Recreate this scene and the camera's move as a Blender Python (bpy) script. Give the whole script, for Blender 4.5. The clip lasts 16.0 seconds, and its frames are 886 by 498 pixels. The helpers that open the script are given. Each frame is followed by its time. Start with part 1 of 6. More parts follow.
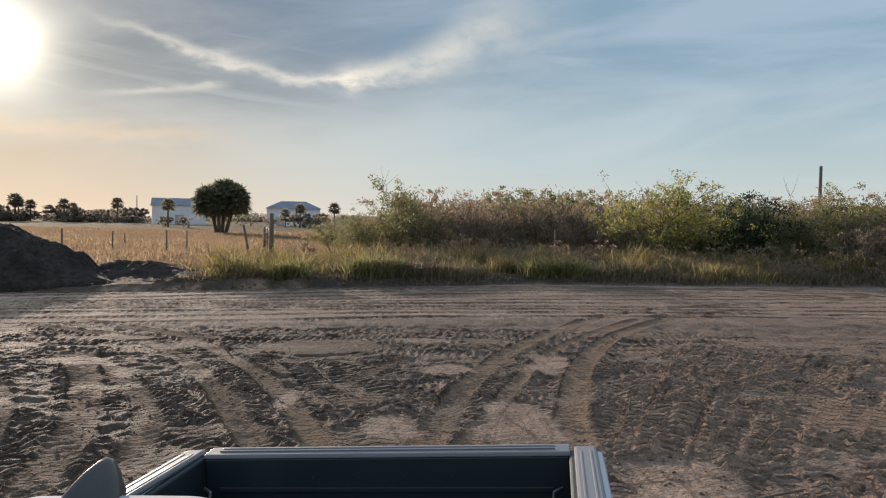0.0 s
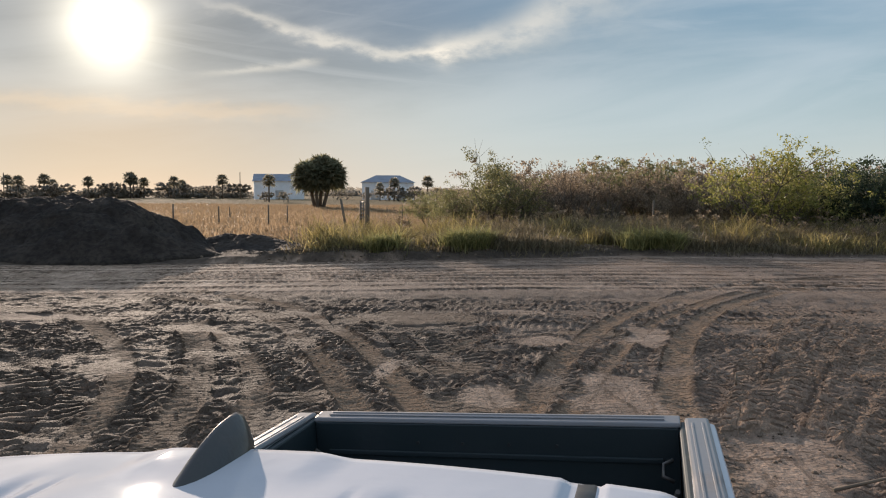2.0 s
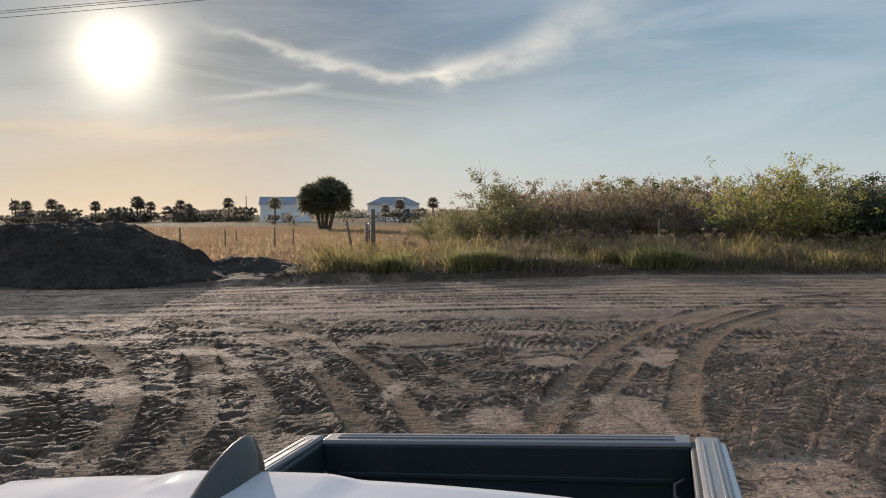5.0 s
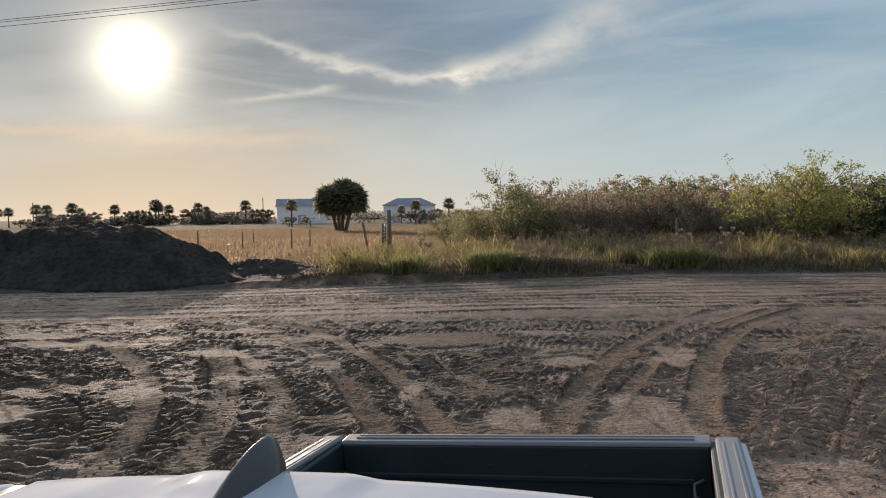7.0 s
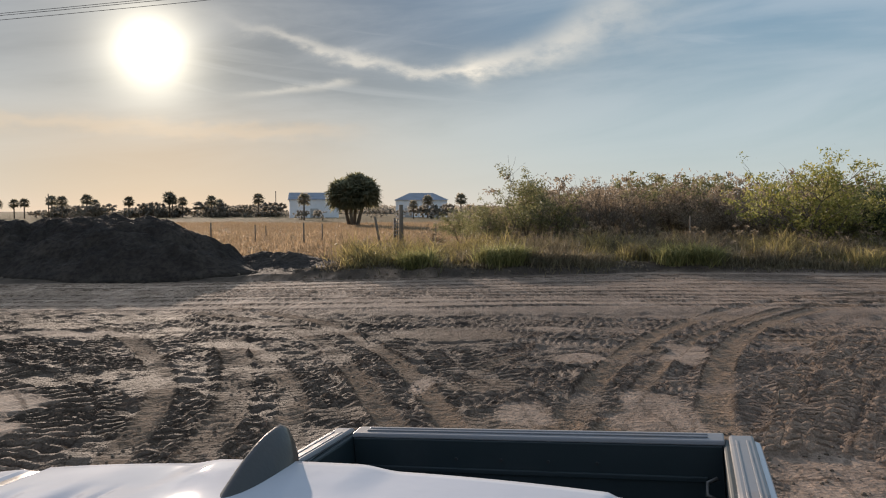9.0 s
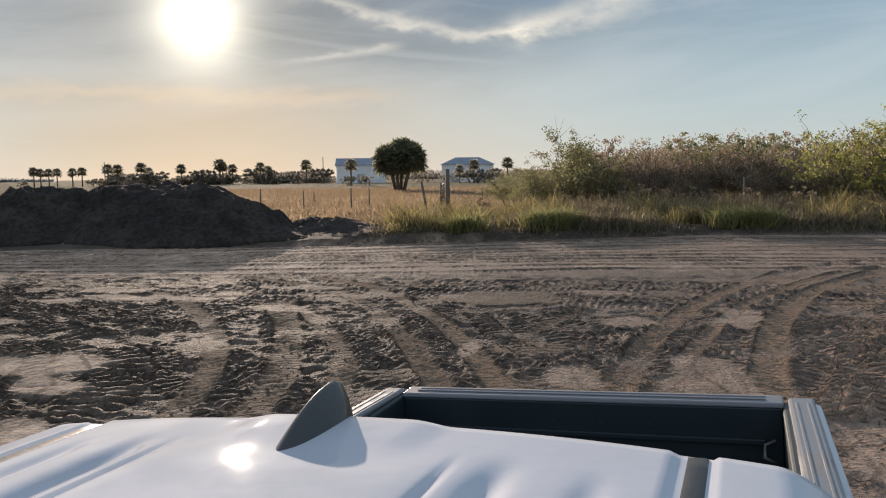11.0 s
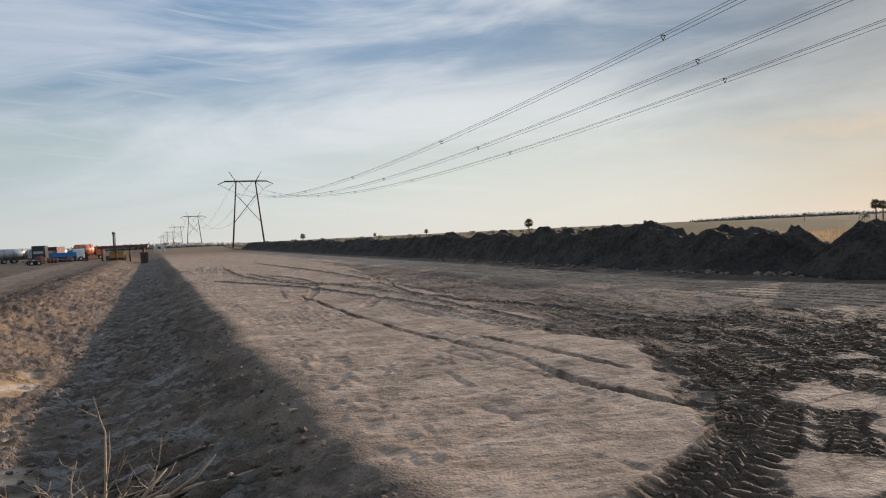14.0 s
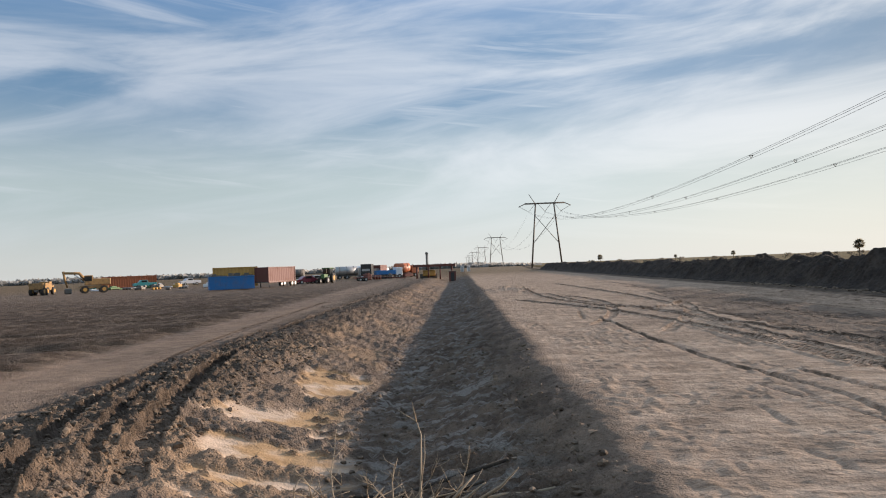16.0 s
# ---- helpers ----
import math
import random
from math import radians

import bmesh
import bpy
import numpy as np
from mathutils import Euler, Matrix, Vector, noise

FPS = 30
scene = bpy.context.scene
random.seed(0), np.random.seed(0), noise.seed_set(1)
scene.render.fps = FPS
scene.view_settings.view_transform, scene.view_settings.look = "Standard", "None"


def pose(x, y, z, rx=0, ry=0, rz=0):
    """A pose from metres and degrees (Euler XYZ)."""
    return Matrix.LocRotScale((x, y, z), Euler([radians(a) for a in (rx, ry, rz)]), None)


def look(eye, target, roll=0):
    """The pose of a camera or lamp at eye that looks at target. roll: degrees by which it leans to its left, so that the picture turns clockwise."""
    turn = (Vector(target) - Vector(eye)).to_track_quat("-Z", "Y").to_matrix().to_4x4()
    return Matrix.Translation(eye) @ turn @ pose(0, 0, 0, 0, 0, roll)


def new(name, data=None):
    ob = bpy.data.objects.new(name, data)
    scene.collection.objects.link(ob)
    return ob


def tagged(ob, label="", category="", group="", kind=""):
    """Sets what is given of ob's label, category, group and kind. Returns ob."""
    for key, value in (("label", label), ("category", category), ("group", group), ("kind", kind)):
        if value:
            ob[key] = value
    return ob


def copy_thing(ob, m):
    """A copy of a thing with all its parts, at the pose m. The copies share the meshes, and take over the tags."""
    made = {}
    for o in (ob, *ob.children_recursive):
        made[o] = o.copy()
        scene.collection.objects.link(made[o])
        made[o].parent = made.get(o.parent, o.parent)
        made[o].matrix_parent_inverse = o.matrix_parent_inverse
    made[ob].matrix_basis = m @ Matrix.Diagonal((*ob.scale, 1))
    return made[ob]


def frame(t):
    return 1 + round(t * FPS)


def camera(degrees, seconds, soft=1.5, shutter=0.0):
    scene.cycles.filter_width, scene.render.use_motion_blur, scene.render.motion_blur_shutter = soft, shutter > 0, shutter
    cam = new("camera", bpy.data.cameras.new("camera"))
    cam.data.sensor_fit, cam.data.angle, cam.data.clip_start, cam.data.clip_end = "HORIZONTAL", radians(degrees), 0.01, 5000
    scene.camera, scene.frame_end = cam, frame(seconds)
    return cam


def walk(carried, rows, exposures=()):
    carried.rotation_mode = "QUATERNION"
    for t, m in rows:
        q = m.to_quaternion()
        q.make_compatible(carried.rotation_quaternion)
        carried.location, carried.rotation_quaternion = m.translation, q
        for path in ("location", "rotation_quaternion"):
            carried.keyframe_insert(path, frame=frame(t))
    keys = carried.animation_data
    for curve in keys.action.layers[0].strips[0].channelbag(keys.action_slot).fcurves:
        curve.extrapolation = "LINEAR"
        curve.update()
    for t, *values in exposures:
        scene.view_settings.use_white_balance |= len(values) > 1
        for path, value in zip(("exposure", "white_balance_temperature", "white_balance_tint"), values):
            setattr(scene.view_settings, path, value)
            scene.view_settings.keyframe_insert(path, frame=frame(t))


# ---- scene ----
cam = camera(62.2, 16.0, soft=1.1)

PATH = [
    (0.0, pose(0.000, 0.000, 2.296, 87.83, -0.99, -0.21)),
    (0.5, pose(-0.031, -0.007, 2.280, 86.64, -0.87, 3.73)),
    (1.0, pose(-0.039, 0.030, 2.273, 85.71, -0.61, 5.73)),
    (1.5, pose(-0.045, 0.030, 2.278, 85.54, -0.40, 6.58)),
    (2.0, pose(-0.045, 0.017, 2.274, 85.61, -0.24, 7.00)),
    (2.5, pose(-0.037, 0.008, 2.277, 85.96, -0.09, 7.06)),
    (3.0, pose(-0.034, 0.012, 2.280, 86.38, 0.07, 6.97)),
    (3.5, pose(-0.038, 0.013, 2.281, 86.82, 0.14, 6.92)),
    (4.0, pose(-0.045, 0.011, 2.275, 87.13, 0.19, 6.99)),
    (6.5, pose(-0.051, 0.005, 2.273, 87.30, 0.67, 8.39)),
    (7.0, pose(-0.052, 0.002, 2.274, 87.31, 0.82, 8.65)),
    (7.5, pose(-0.049, 0.006, 2.274, 87.35, 0.81, 8.82)),
    (8.0, pose(-0.049, 0.009, 2.271, 87.35, 0.66, 8.97)),
    (10.5, pose(-0.083, 0.027, 2.251, 85.08, -0.10, 11.51)),
    (11.0, pose(-0.079, 0.039, 2.244, 84.23, 0.80, 13.18)),
    (11.5, pose(-0.085, 0.026, 2.250, 83.37, 1.83, 16.40)),
    (12.0, pose(-0.134, -0.010, 2.253, 83.20, 2.56, 23.89)),
    (12.5, pose(-0.174, -0.037, 2.285, 84.09, 2.96, 35.18)),
    (13.0, pose(-0.189, -0.062, 2.289, 85.52, 3.05, 48.18)),
    (13.5, pose(-0.221, -0.100, 2.301, 87.18, 2.99, 60.90)),
    (14.0, pose(-0.266, -0.142, 2.306, 88.73, 2.72, 72.67)),
    (14.5, pose(-0.278, -0.171, 2.300, 90.02, 2.35, 82.29)),
    (15.0, pose(-0.281, -0.180, 2.294, 90.77, 2.23, 89.17)),
    (15.5, pose(-0.289, -0.175, 2.304, 91.13, 2.25, 93.20)),
    (16.0, pose(-0.291, -0.201, 2.297, 91.36, 2.23, 95.55)),
]
walk(cam, PATH, ((0.0, 0.12), (4.0, 0.05), (7.0, 0.0), (8.0, 0.0), (11.0, 0.05), (12.0, -0.05), (12.6, -0.22), (13.4, -0.30), (14.0, 0.02), (14.6, 0.16), (16.0, 0.18)))

# ---- light ----
SUN_AZ, SUN_EL = radians(31.0), radians(11.3)
SUN_DIR = Vector((-math.sin(SUN_AZ) * math.cos(SUN_EL), math.cos(SUN_AZ) * math.cos(SUN_EL), math.sin(SUN_EL)))
sun = new("sun", bpy.data.lights.new("sun", "SUN"))
sun.data.energy, sun.data.angle, sun.data.color = 7.0, radians(0.9), (1.0, 0.81, 0.66)
sun.matrix_world = look(SUN_DIR * 100, (0, 0, 0))


class Nodes:
    """Short way to wire shader nodes."""

    def __init__(self, tree):
        self.tree = tree
        tree.nodes.clear()

    def node(self, kind, **inputs):
        n = self.tree.nodes.new("ShaderNode" + kind)
        for key, value in inputs.items():
            self.put(n.inputs[key.replace("_", " ")], value)
        return n

    def put(self, socket, value):
        if isinstance(value, bpy.types.NodeSocket):
            self.tree.links.new(value, socket)
        else:
            socket.default_value = (*value, 1) if isinstance(value, tuple) and len(value) == 3 and socket.type == "RGBA" else value

    def math(self, op, a, b=0.0, c=0.0, clamp=False):
        n = self.tree.nodes.new("ShaderNodeMath")
        n.operation, n.use_clamp = op, clamp
        for s, v in zip(n.inputs, (a, b, c)):
            self.put(s, v)
        return n.outputs[0]

    def mix(self, fac, a, b, blend="MIX"):
        n = self.tree.nodes.new("ShaderNodeMix")
        n.data_type, n.blend_type = "RGBA", blend
        self.put(n.inputs[0], fac), self.put(n.inputs[6], a), self.put(n.inputs[7], b)
        return n.outputs[2]

    def step(self, x, lo, hi, to0=0.0, to1=1.0):
        n = self.tree.nodes.new("ShaderNodeMapRange")
        n.interpolation_type = "SMOOTHSTEP"
        for s, v in zip(n.inputs, (x, lo, hi, to0, to1)):
            self.put(s, v)
        return n.outputs[0]

    def ramp(self, x, *stops):
        n = self.tree.nodes.new("ShaderNodeValToRGB")
        r = n.color_ramp
        r.interpolation = "EASE" if len(stops) > 2 else "LINEAR"
        while len(r.elements) < len(stops):
            r.elements.new(1)
        for e, (p, c) in zip(r.elements, stops):
            e.position, e.color = p, (*c, 1) if isinstance(c, tuple) else (c, c, c, 1)
        self.put(n.inputs[0], x)
        return n.outputs[0]

    def noise(self, vec, scale, detail=4, rough=0.55, distort=0.0):
        n = self.node("TexNoise", Vector=vec, Scale=scale, Detail=detail, Roughness=rough, Distortion=distort)
        return n.outputs[0]

    def vec(self, x, y, z):
        return self.node("CombineXYZ", X=x, Y=y, Z=z).outputs[0]


# world: clear sky low in the evening, with thin cirrus
world = bpy.data.worlds.new("world")
scene.world = world
world.use_nodes = True
N = Nodes(world.node_tree)
way = N.node("TexCoord").outputs["Generated"]
sep = N.node("SeparateXYZ", Vector=way)
dx, dy, dz = sep.outputs
el = N.math("MULTIPLY", N.math("ARCSINE", dz), 57.296)
az = N.math("MULTIPLY", N.math("ARCTAN2", N.math("MULTIPLY", dx, -1.0), dy), 57.296)
dot = N.node("VectorMath", Vector=way)
dot.operation = "DOT_PRODUCT"
dot.inputs[1].default_value = SUN_DIR
gam = N.math("MULTIPLY", N.math("ARCCOSINE", N.math("MINIMUM", dot.outputs["Value"], 1.0)), 57.296)
sky = N.node("TexSky")
sky.sky_type, sky.sun_disc = "NISHITA", False
sky.sun_elevation, sky.sun_rotation = SUN_EL, -SUN_AZ
sky.air_density, sky.dust_density, sky.ozone_density = 1.0, 0.15, 2.0


def gauss(x, width):
    q = N.math("DIVIDE", x, width)
    return N.math("EXPONENT", N.math("MULTIPLY", N.math("MULTIPLY", q, q), -1.0))


def scaled(colour, f):
    return N.mix(1.0, colour, N.vec(f, f, f), "MULTIPLY")


elu = N.math("DIVIDE", el, 40.0, clamp=True)
veil = N.ramp(elu, (0.0, (0.60, 0.62, 0.62)), (0.15, (0.46, 0.54, 0.56)), (0.36, (0.15, 0.27, 0.43)), (0.62, (0.19, 0.32, 0.56)), (1.0, (0.34, 0.45, 0.65)))
veil = N.mix(N.math("MULTIPLY", N.step(az, 18.0, -8.0), 0.6), veil, N.mix(N.step(el, 0.0, 9.0), (0.47, 0.52, 0.52), (0.25, 0.37, 0.44)))
low = gauss(N.math("SUBTRACT", el, 3.0), 7.0)
warm = N.math("MULTIPLY", N.math("MULTIPLY", gauss(gam, 22.0), low), 0.92)
veil = N.mix(warm, veil, (0.48, 0.34, 0.24))
# grey haze around the sun, above the warm band
grey = N.math("MULTIPLY", gauss(gam, 29.0), N.step(el, 4.0, 11.0))
veil = N.mix(N.math("MULTIPLY", grey, 0.95), veil, (0.18, 0.185, 0.19))
# cirrus: wide soft sheets and fine streaks
sheet_at = N.vec(N.math("MULTIPLY", az, 0.022), N.math("ADD", N.math("MULTIPLY", el, 0.12), N.math("MULTIPLY", az, 0.012)), 0.3)
sheet = N.step(N.noise(sheet_at, 1.7, 8, 0.57, 0.5), 0.36, 0.68)
streak_at = N.vec(N.math("MULTIPLY", az, 0.03), N.math("SUBTRACT", N.math("MULTIPLY", el, 0.42), N.math("MULTIPLY", az, 0.05)), 1.7)
streak = N.step(N.noise(streak_at, 1.3, 7, 0.57, 0.8), 0.48, 0.74)
away = N.step(az, 35.0, 72.0, 0.35, 1.0)
cloud = N.math("MULTIPLY", N.math("MAXIMUM", N.math("MULTIPLY", sheet, 0.64), N.math("MULTIPLY", streak, 0.46)), away)
cloud = N.math("ADD", cloud, N.math("MULTIPLY", gauss(N.math("SUBTRACT", az, 74.0), 18.0), 0.14), clamp=True)
cloud = N.math("MULTIPLY", cloud, N.step(el, 0.5, 8.0, 0.25, 1.0))
# the long bent band of cirrus, with a bright knot
bend = N.ramp(N.math("DIVIDE", N.math("ADD", az, 20.0), 50.0, clamp=True), (0.0, 0.80), (0.22, 0.716), (0.30, 0.74), (0.47, 0.578), (0.54, 0.532),
              (0.63, 0.524), (0.74, 0.58), (0.87, 0.66), (1.0, 0.74))
wob = N.noise(N.vec(N.math("MULTIPLY", az, 0.25), N.math("MULTIPLY", el, 0.5), 4.0), 1.2, 5, 0.6)
off = N.math("SUBTRACT", N.math("ADD", el, N.math("MULTIPLY", N.math("SUBTRACT", wob, 0.5), 2.0)), N.math("MULTIPLY", bend, 20.0))
wide = N.step(az, -8.0, 9.0, 2.6, 0.42)
band = N.math("MULTIPLY", gauss(off, wide), N.math("MULTIPLY", N.step(az, -13.0, 2.0), N.step(az, 28.0, 18.0)))
off2 = N.math("SUBTRACT", N.math("ADD", el, N.math("MULTIPLY", az, 0.15)), N.math("ADD", 12.25, N.math("SUBTRACT", wob, 0.5)))
band2 = N.math("MULTIPLY", N.math("MULTIPLY", gauss(off2, 0.26), N.step(az, 15.5, 17.5)), N.step(az, 27.0, 21.0))
knot = gauss(N.math("SQRT", N.math("ADD", N.math("POWER", N.math("ADD", az, -6.9), 2.0), N.math("MULTIPLY", N.math("POWER", N.math("SUBTRACT", off, 0.25), 2.0), 3.0))), 1.6)
band = N.math("MULTIPLY", N.math("ADD", N.math("MULTIPLY", band, 0.62), N.math("ADD", N.math("MULTIPLY", band2, 0.45), N.math("MULTIPLY", knot, 0.6))), N.step(wob, 0.22, 0.62, 0.45, 1.0), clamp=True)
veil = N.mix(cloud, veil, N.mix(gauss(gam, 60.0), (0.72, 0.76, 0.84), (0.78, 0.77, 0.75)))
veil = N.mix(band, veil, (0.86, 0.78, 0.66))
ember = N.math("MULTIPLY", gauss(N.math("SUBTRACT", N.math("ADD", el, N.math("MULTIPLY", wob, 2.4)), 7.2), 0.55), N.math("MULTIPLY", N.step(az, 13.0, 22.0), N.step(az, 62.0, 40.0)))
veil = N.mix(N.math("MULTIPLY", ember, 0.25), veil, (0.86, 0.58, 0.33))
cream = N.math("MULTIPLY", gauss(N.math("SUBTRACT", az, 64.0), 20.0), gauss(N.math("SUBTRACT", el, 3.5), 5.5))
veil = N.mix(N.math("MULTIPLY", cream, 0.36), veil, (0.86, 0.79, 0.67))
# the sky grows deeper away from the sun
veil = scaled(veil, N.step(az, 82.0, 122.0, 1.0, 0.84))
# bright aureole and the veiled sun itself
veil = N.mix(1.0, veil, scaled(N.vec(1.0, 0.84, 0.58), N.math("MULTIPLY", gauss(gam, 9.0), 0.10)), "ADD")
veil = N.mix(1.0, veil, scaled(N.vec(1.0, 0.90, 0.70), N.math("ADD", N.math("MULTIPLY", gauss(gam, 3.1), 1.0), gauss(gam, 1.6))), "ADD")
total = N.mix(1.0, scaled(sky.outputs[0], 0.010), veil, "ADD")
back = N.node("Background", Color=total, Strength=1.0)
N.tree.links.new(back.outputs[0], N.node("OutputWorld").inputs[0])


# ---- materials ----
def fresh(name):
    m = bpy.data.materials.new(name)
    m.use_nodes = True
    return m, Nodes(m.node_tree)


def finish(m, n, colour, rough=0.6, metal=0.0, bump=None, height=0.01, coat=0.0, leaf=0.0, spec=0.5, glass=0.0, matt=0.0):
    b = n.node("BsdfPrincipled")
    n.put(b.inputs["Base Color"], colour), n.put(b.inputs["Roughness"], rough), n.put(b.inputs["Metallic"], metal)
    b.inputs["Diffuse Roughness"].default_value = matt
    n.put(b.inputs["Coat Weight"], coat), n.put(b.inputs["Specular IOR Level"], spec), n.put(b.inputs["Transmission Weight"], glass)
    b.inputs["Coat Roughness"].default_value = 0.035
    if bump is not None:
        k = n.node("Bump", Height=bump, Distance=height, Strength=1.0)
        n.put(b.inputs["Normal"], k.outputs[0])
    out = b.outputs[0]
    if leaf:
        t = n.node("BsdfTranslucent", Color=colour)
        x = n.node("MixShader", Fac=leaf)
        n.put(x.inputs[1], out), n.put(x.inputs[2], t.outputs[0])
        out = x.outputs[0]
    n.tree.links.new(out, n.node("OutputMaterial").inputs[0])
    return m


def place(n):
    return n.node("TexCoord").outputs["Object"]


def painted(name, colour, rough=0.4, metal=0.0, coat=0.0, dirt=0.35, scale=3.0, dirt_colour=(0.20, 0.15, 0.10), spec=0.5):
    """Paint, plastic or metal with some dust and wear."""
    m, n = fresh(name)
    p = place(n)
    d = n.step(n.noise(p, scale, 6, 0.65), 0.42, 0.78)
    fine = n.noise(p, scale * 14, 3)
    col = n.mix(n.math("MULTIPLY", d, dirt), colour, dirt_colour)
    col = n.mix(n.step(fine, 0.3, 0.7, 0.0, 0.12), col, (0.5, 0.5, 0.5), "OVERLAY")
    return finish(m, n, col, n.step(d, 0.0, 1.0, rough, min(rough + 0.25, 1.0)), metal, fine, 0.0006, coat, spec=spec)


def leafy(name, a, b, c, leaf=0.4, rough=0.55):
    m, n = fresh(name)
    r = n.node("NewGeometry").outputs["Random Per Island"]
    o = n.node("ObjectInfo").outputs["Random"]
    col = n.ramp(r, (0.0, a), (0.5, b), (1.0, c))
    col = n.mix(n.step(o, 0, 1, 0.0, 0.3), col, b, "MULTIPLY")
    return finish(m, n, col, rough, leaf=leaf, spec=0.3)


def soil(name, a, b, rough=0.9, scale=1.5, height=0.05):
    m, n = fresh(name)
    p = place(n)
    big, mid, fine = n.noise(p, scale * 0.4, 5), n.noise(p, scale * 3, 6, 0.65), n.noise(p, scale * 22, 4, 0.7)
    col = n.mix(n.step(big, 0.35, 0.7), a, b)
    col = n.mix(n.step(mid, 0.35, 0.7, 0.0, 0.55), col, a, "MULTIPLY")
    bump = n.math("ADD", n.math("MULTIPLY", mid, 1.0), n.math("MULTIPLY", fine, 0.35))
    return finish(m, n, col, rough, bump=bump, height=height, spec=0.2)


def ground_material():
    m, n = fresh("bare_ground")
    p = place(n)

    def zone(key):
        a = n.node("Attribute")
        a.attribute_name = key
        return a.outputs["Fac"]
    sand, field, pale, ochre = zone("sand"), zone("field"), zone("pale"), zone("ochre")
    big, mid, fine, grit = n.noise(p, 0.22, 5, 0.6), n.noise(p, 1.7, 6, 0.65), n.noise(p, 11.0, 5, 0.7), n.noise(p, 70.0, 3, 0.6)
    along = n.node("VectorMath", Vector=p)
    along.operation = "MULTIPLY"
    along.inputs[1].default_value = (1.5, 0.7, 1.0)
    across = n.node("VectorMath", Vector=p)
    across.operation = "MULTIPLY"
    across.inputs[1].default_value = (3.2, 0.7, 1.0)
    streak = n.noise(along.outputs[0], 1.1, 6, 0.62)
    mud = n.mix(n.step(mid, 0.36, 0.68), (0.145, 0.107, 0.086), (0.33, 0.246, 0.187))
    mud = n.mix(n.step(big, 0.45, 0.68, 0.0, 0.55), mud, (0.36, 0.265, 0.195))
    dry = n.mix(n.step(streak, 0.32, 0.68), (0.45, 0.315, 0.225), (0.72, 0.52, 0.385))
    dry = n.mix(n.step(mid, 0.5, 0.8, 0.0, 0.5), dry, (0.21, 0.155, 0.12))
    dry = n.mix(n.step(n.noise(p, 0.38, 6, 0.65), 0.47, 0.66, 0.0, 0.45), dry, (0.24, 0.175, 0.135))
    dry = n.mix(n.step(n.noise(p, 4.5, 5, 0.7), 0.56, 0.70, 0.0, 0.4), dry, (0.13, 0.098, 0.08))
    dry = n.mix(n.step(n.noise(across.outputs[0], 1.6, 8, 0.7), 0.50, 0.62, 0.0, 0.5), dry, (0.17, 0.115, 0.08))
    dry = n.mix(n.step(n.noise(across.outputs[0], 7.0, 6, 0.7), 0.52, 0.63, 0.0, 0.6), dry, (0.14, 0.098, 0.07))
    col = n.mix(sand, mud, dry)
    col = n.mix(n.math("MULTIPLY", pale, n.step(fine, 0.25, 0.6, 0.35, 0.95)), col, (0.42, 0.298, 0.205))
    # shade in the gaps between lug bars, put into the pale tracks' colour
    col = n.mix(n.math("MULTIPLY", pale, n.step(n.math("SINE", n.math("MULTIPLY", zone("lug_at"), 6.2832)), 0.2, -0.6, 0.0, 0.22)), col, (0.15, 0.108, 0.078))
    rust = n.mix(n.step(n.noise(p, 0.9, 4, 0.5), 0.42, 0.56), (0.52, 0.335, 0.18), (0.72, 0.55, 0.42))
    col = n.mix(n.math("MULTIPLY", ochre, n.step(mid, 0.25, 0.5, 0.6, 0.95)), col, rust)
    turf = n.mix(n.step(mid, 0.35, 0.7), (0.12, 0.088, 0.048), (0.25, 0.18, 0.10))
    turf = n.mix(n.step(big, 0.5, 0.75, 0.0, 0.6), turf, (0.17, 0.14, 0.06))
    turf = n.mix(n.math("MULTIPLY", zone("gold"), 0.85), turf, n.mix(n.step(mid, 0.3, 0.7), (0.30, 0.215, 0.12), (0.45, 0.34, 0.20)))
    # dark damp soil; on the road bank this is shade put into colour
    col = n.mix(n.math("MULTIPLY", zone("damp_shade"), n.step(n.math("ADD", n.math("MULTIPLY", mid, 0.6), n.math("MULTIPLY", streak, 0.4)), 0.35, 0.62, 1.0, 0.35)), col, (0.098, 0.069, 0.049))
    loose = n.math("SUBTRACT", 1.0, n.math("MULTIPLY", n.math("MAXIMUM", sand, ochre), 0.8))
    col = n.mix(n.math("MULTIPLY", n.step(fine, 0.52, 0.74, 0.0, 0.55), loose), col, (0.065, 0.05, 0.04))
    col = n.mix(n.math("MULTIPLY", n.step(fine, 0.42, 0.26, 0.0, 0.35), loose), col, (0.42, 0.34, 0.26))
    col = n.mix(n.math("MULTIPLY", zone("washed"), n.step(n.noise(across.outputs[0], 1.5, 7, 0.66), 0.48, 0.60)), col, (0.36, 0.32, 0.285))
    col = n.mix(n.math("MULTIPLY", zone("damp_shade"), n.step(n.noise(p, 0.45, 7, 0.72), 0.44, 0.56, 0.0, 0.7)), col, (0.068, 0.049, 0.037))
    col = n.mix(field, col, turf)
    # dark spoil, plus shade of bank and heaps put into the colour
    col = n.mix(n.math("MULTIPLY", zone("tip"), 0.88), col, n.mix(n.step(mid, 0.35, 0.65), (0.045, 0.036, 0.03), (0.095, 0.074, 0.058)))
    col = n.mix(n.step(grit, 0.3, 0.75, 0.0, 0.35), col, (0.10, 0.08, 0.06))
    rough = n.math("ADD", 0.79, n.math("MULTIPLY", n.math("MAXIMUM", n.math("MAXIMUM", sand, field), pale), 0.17))
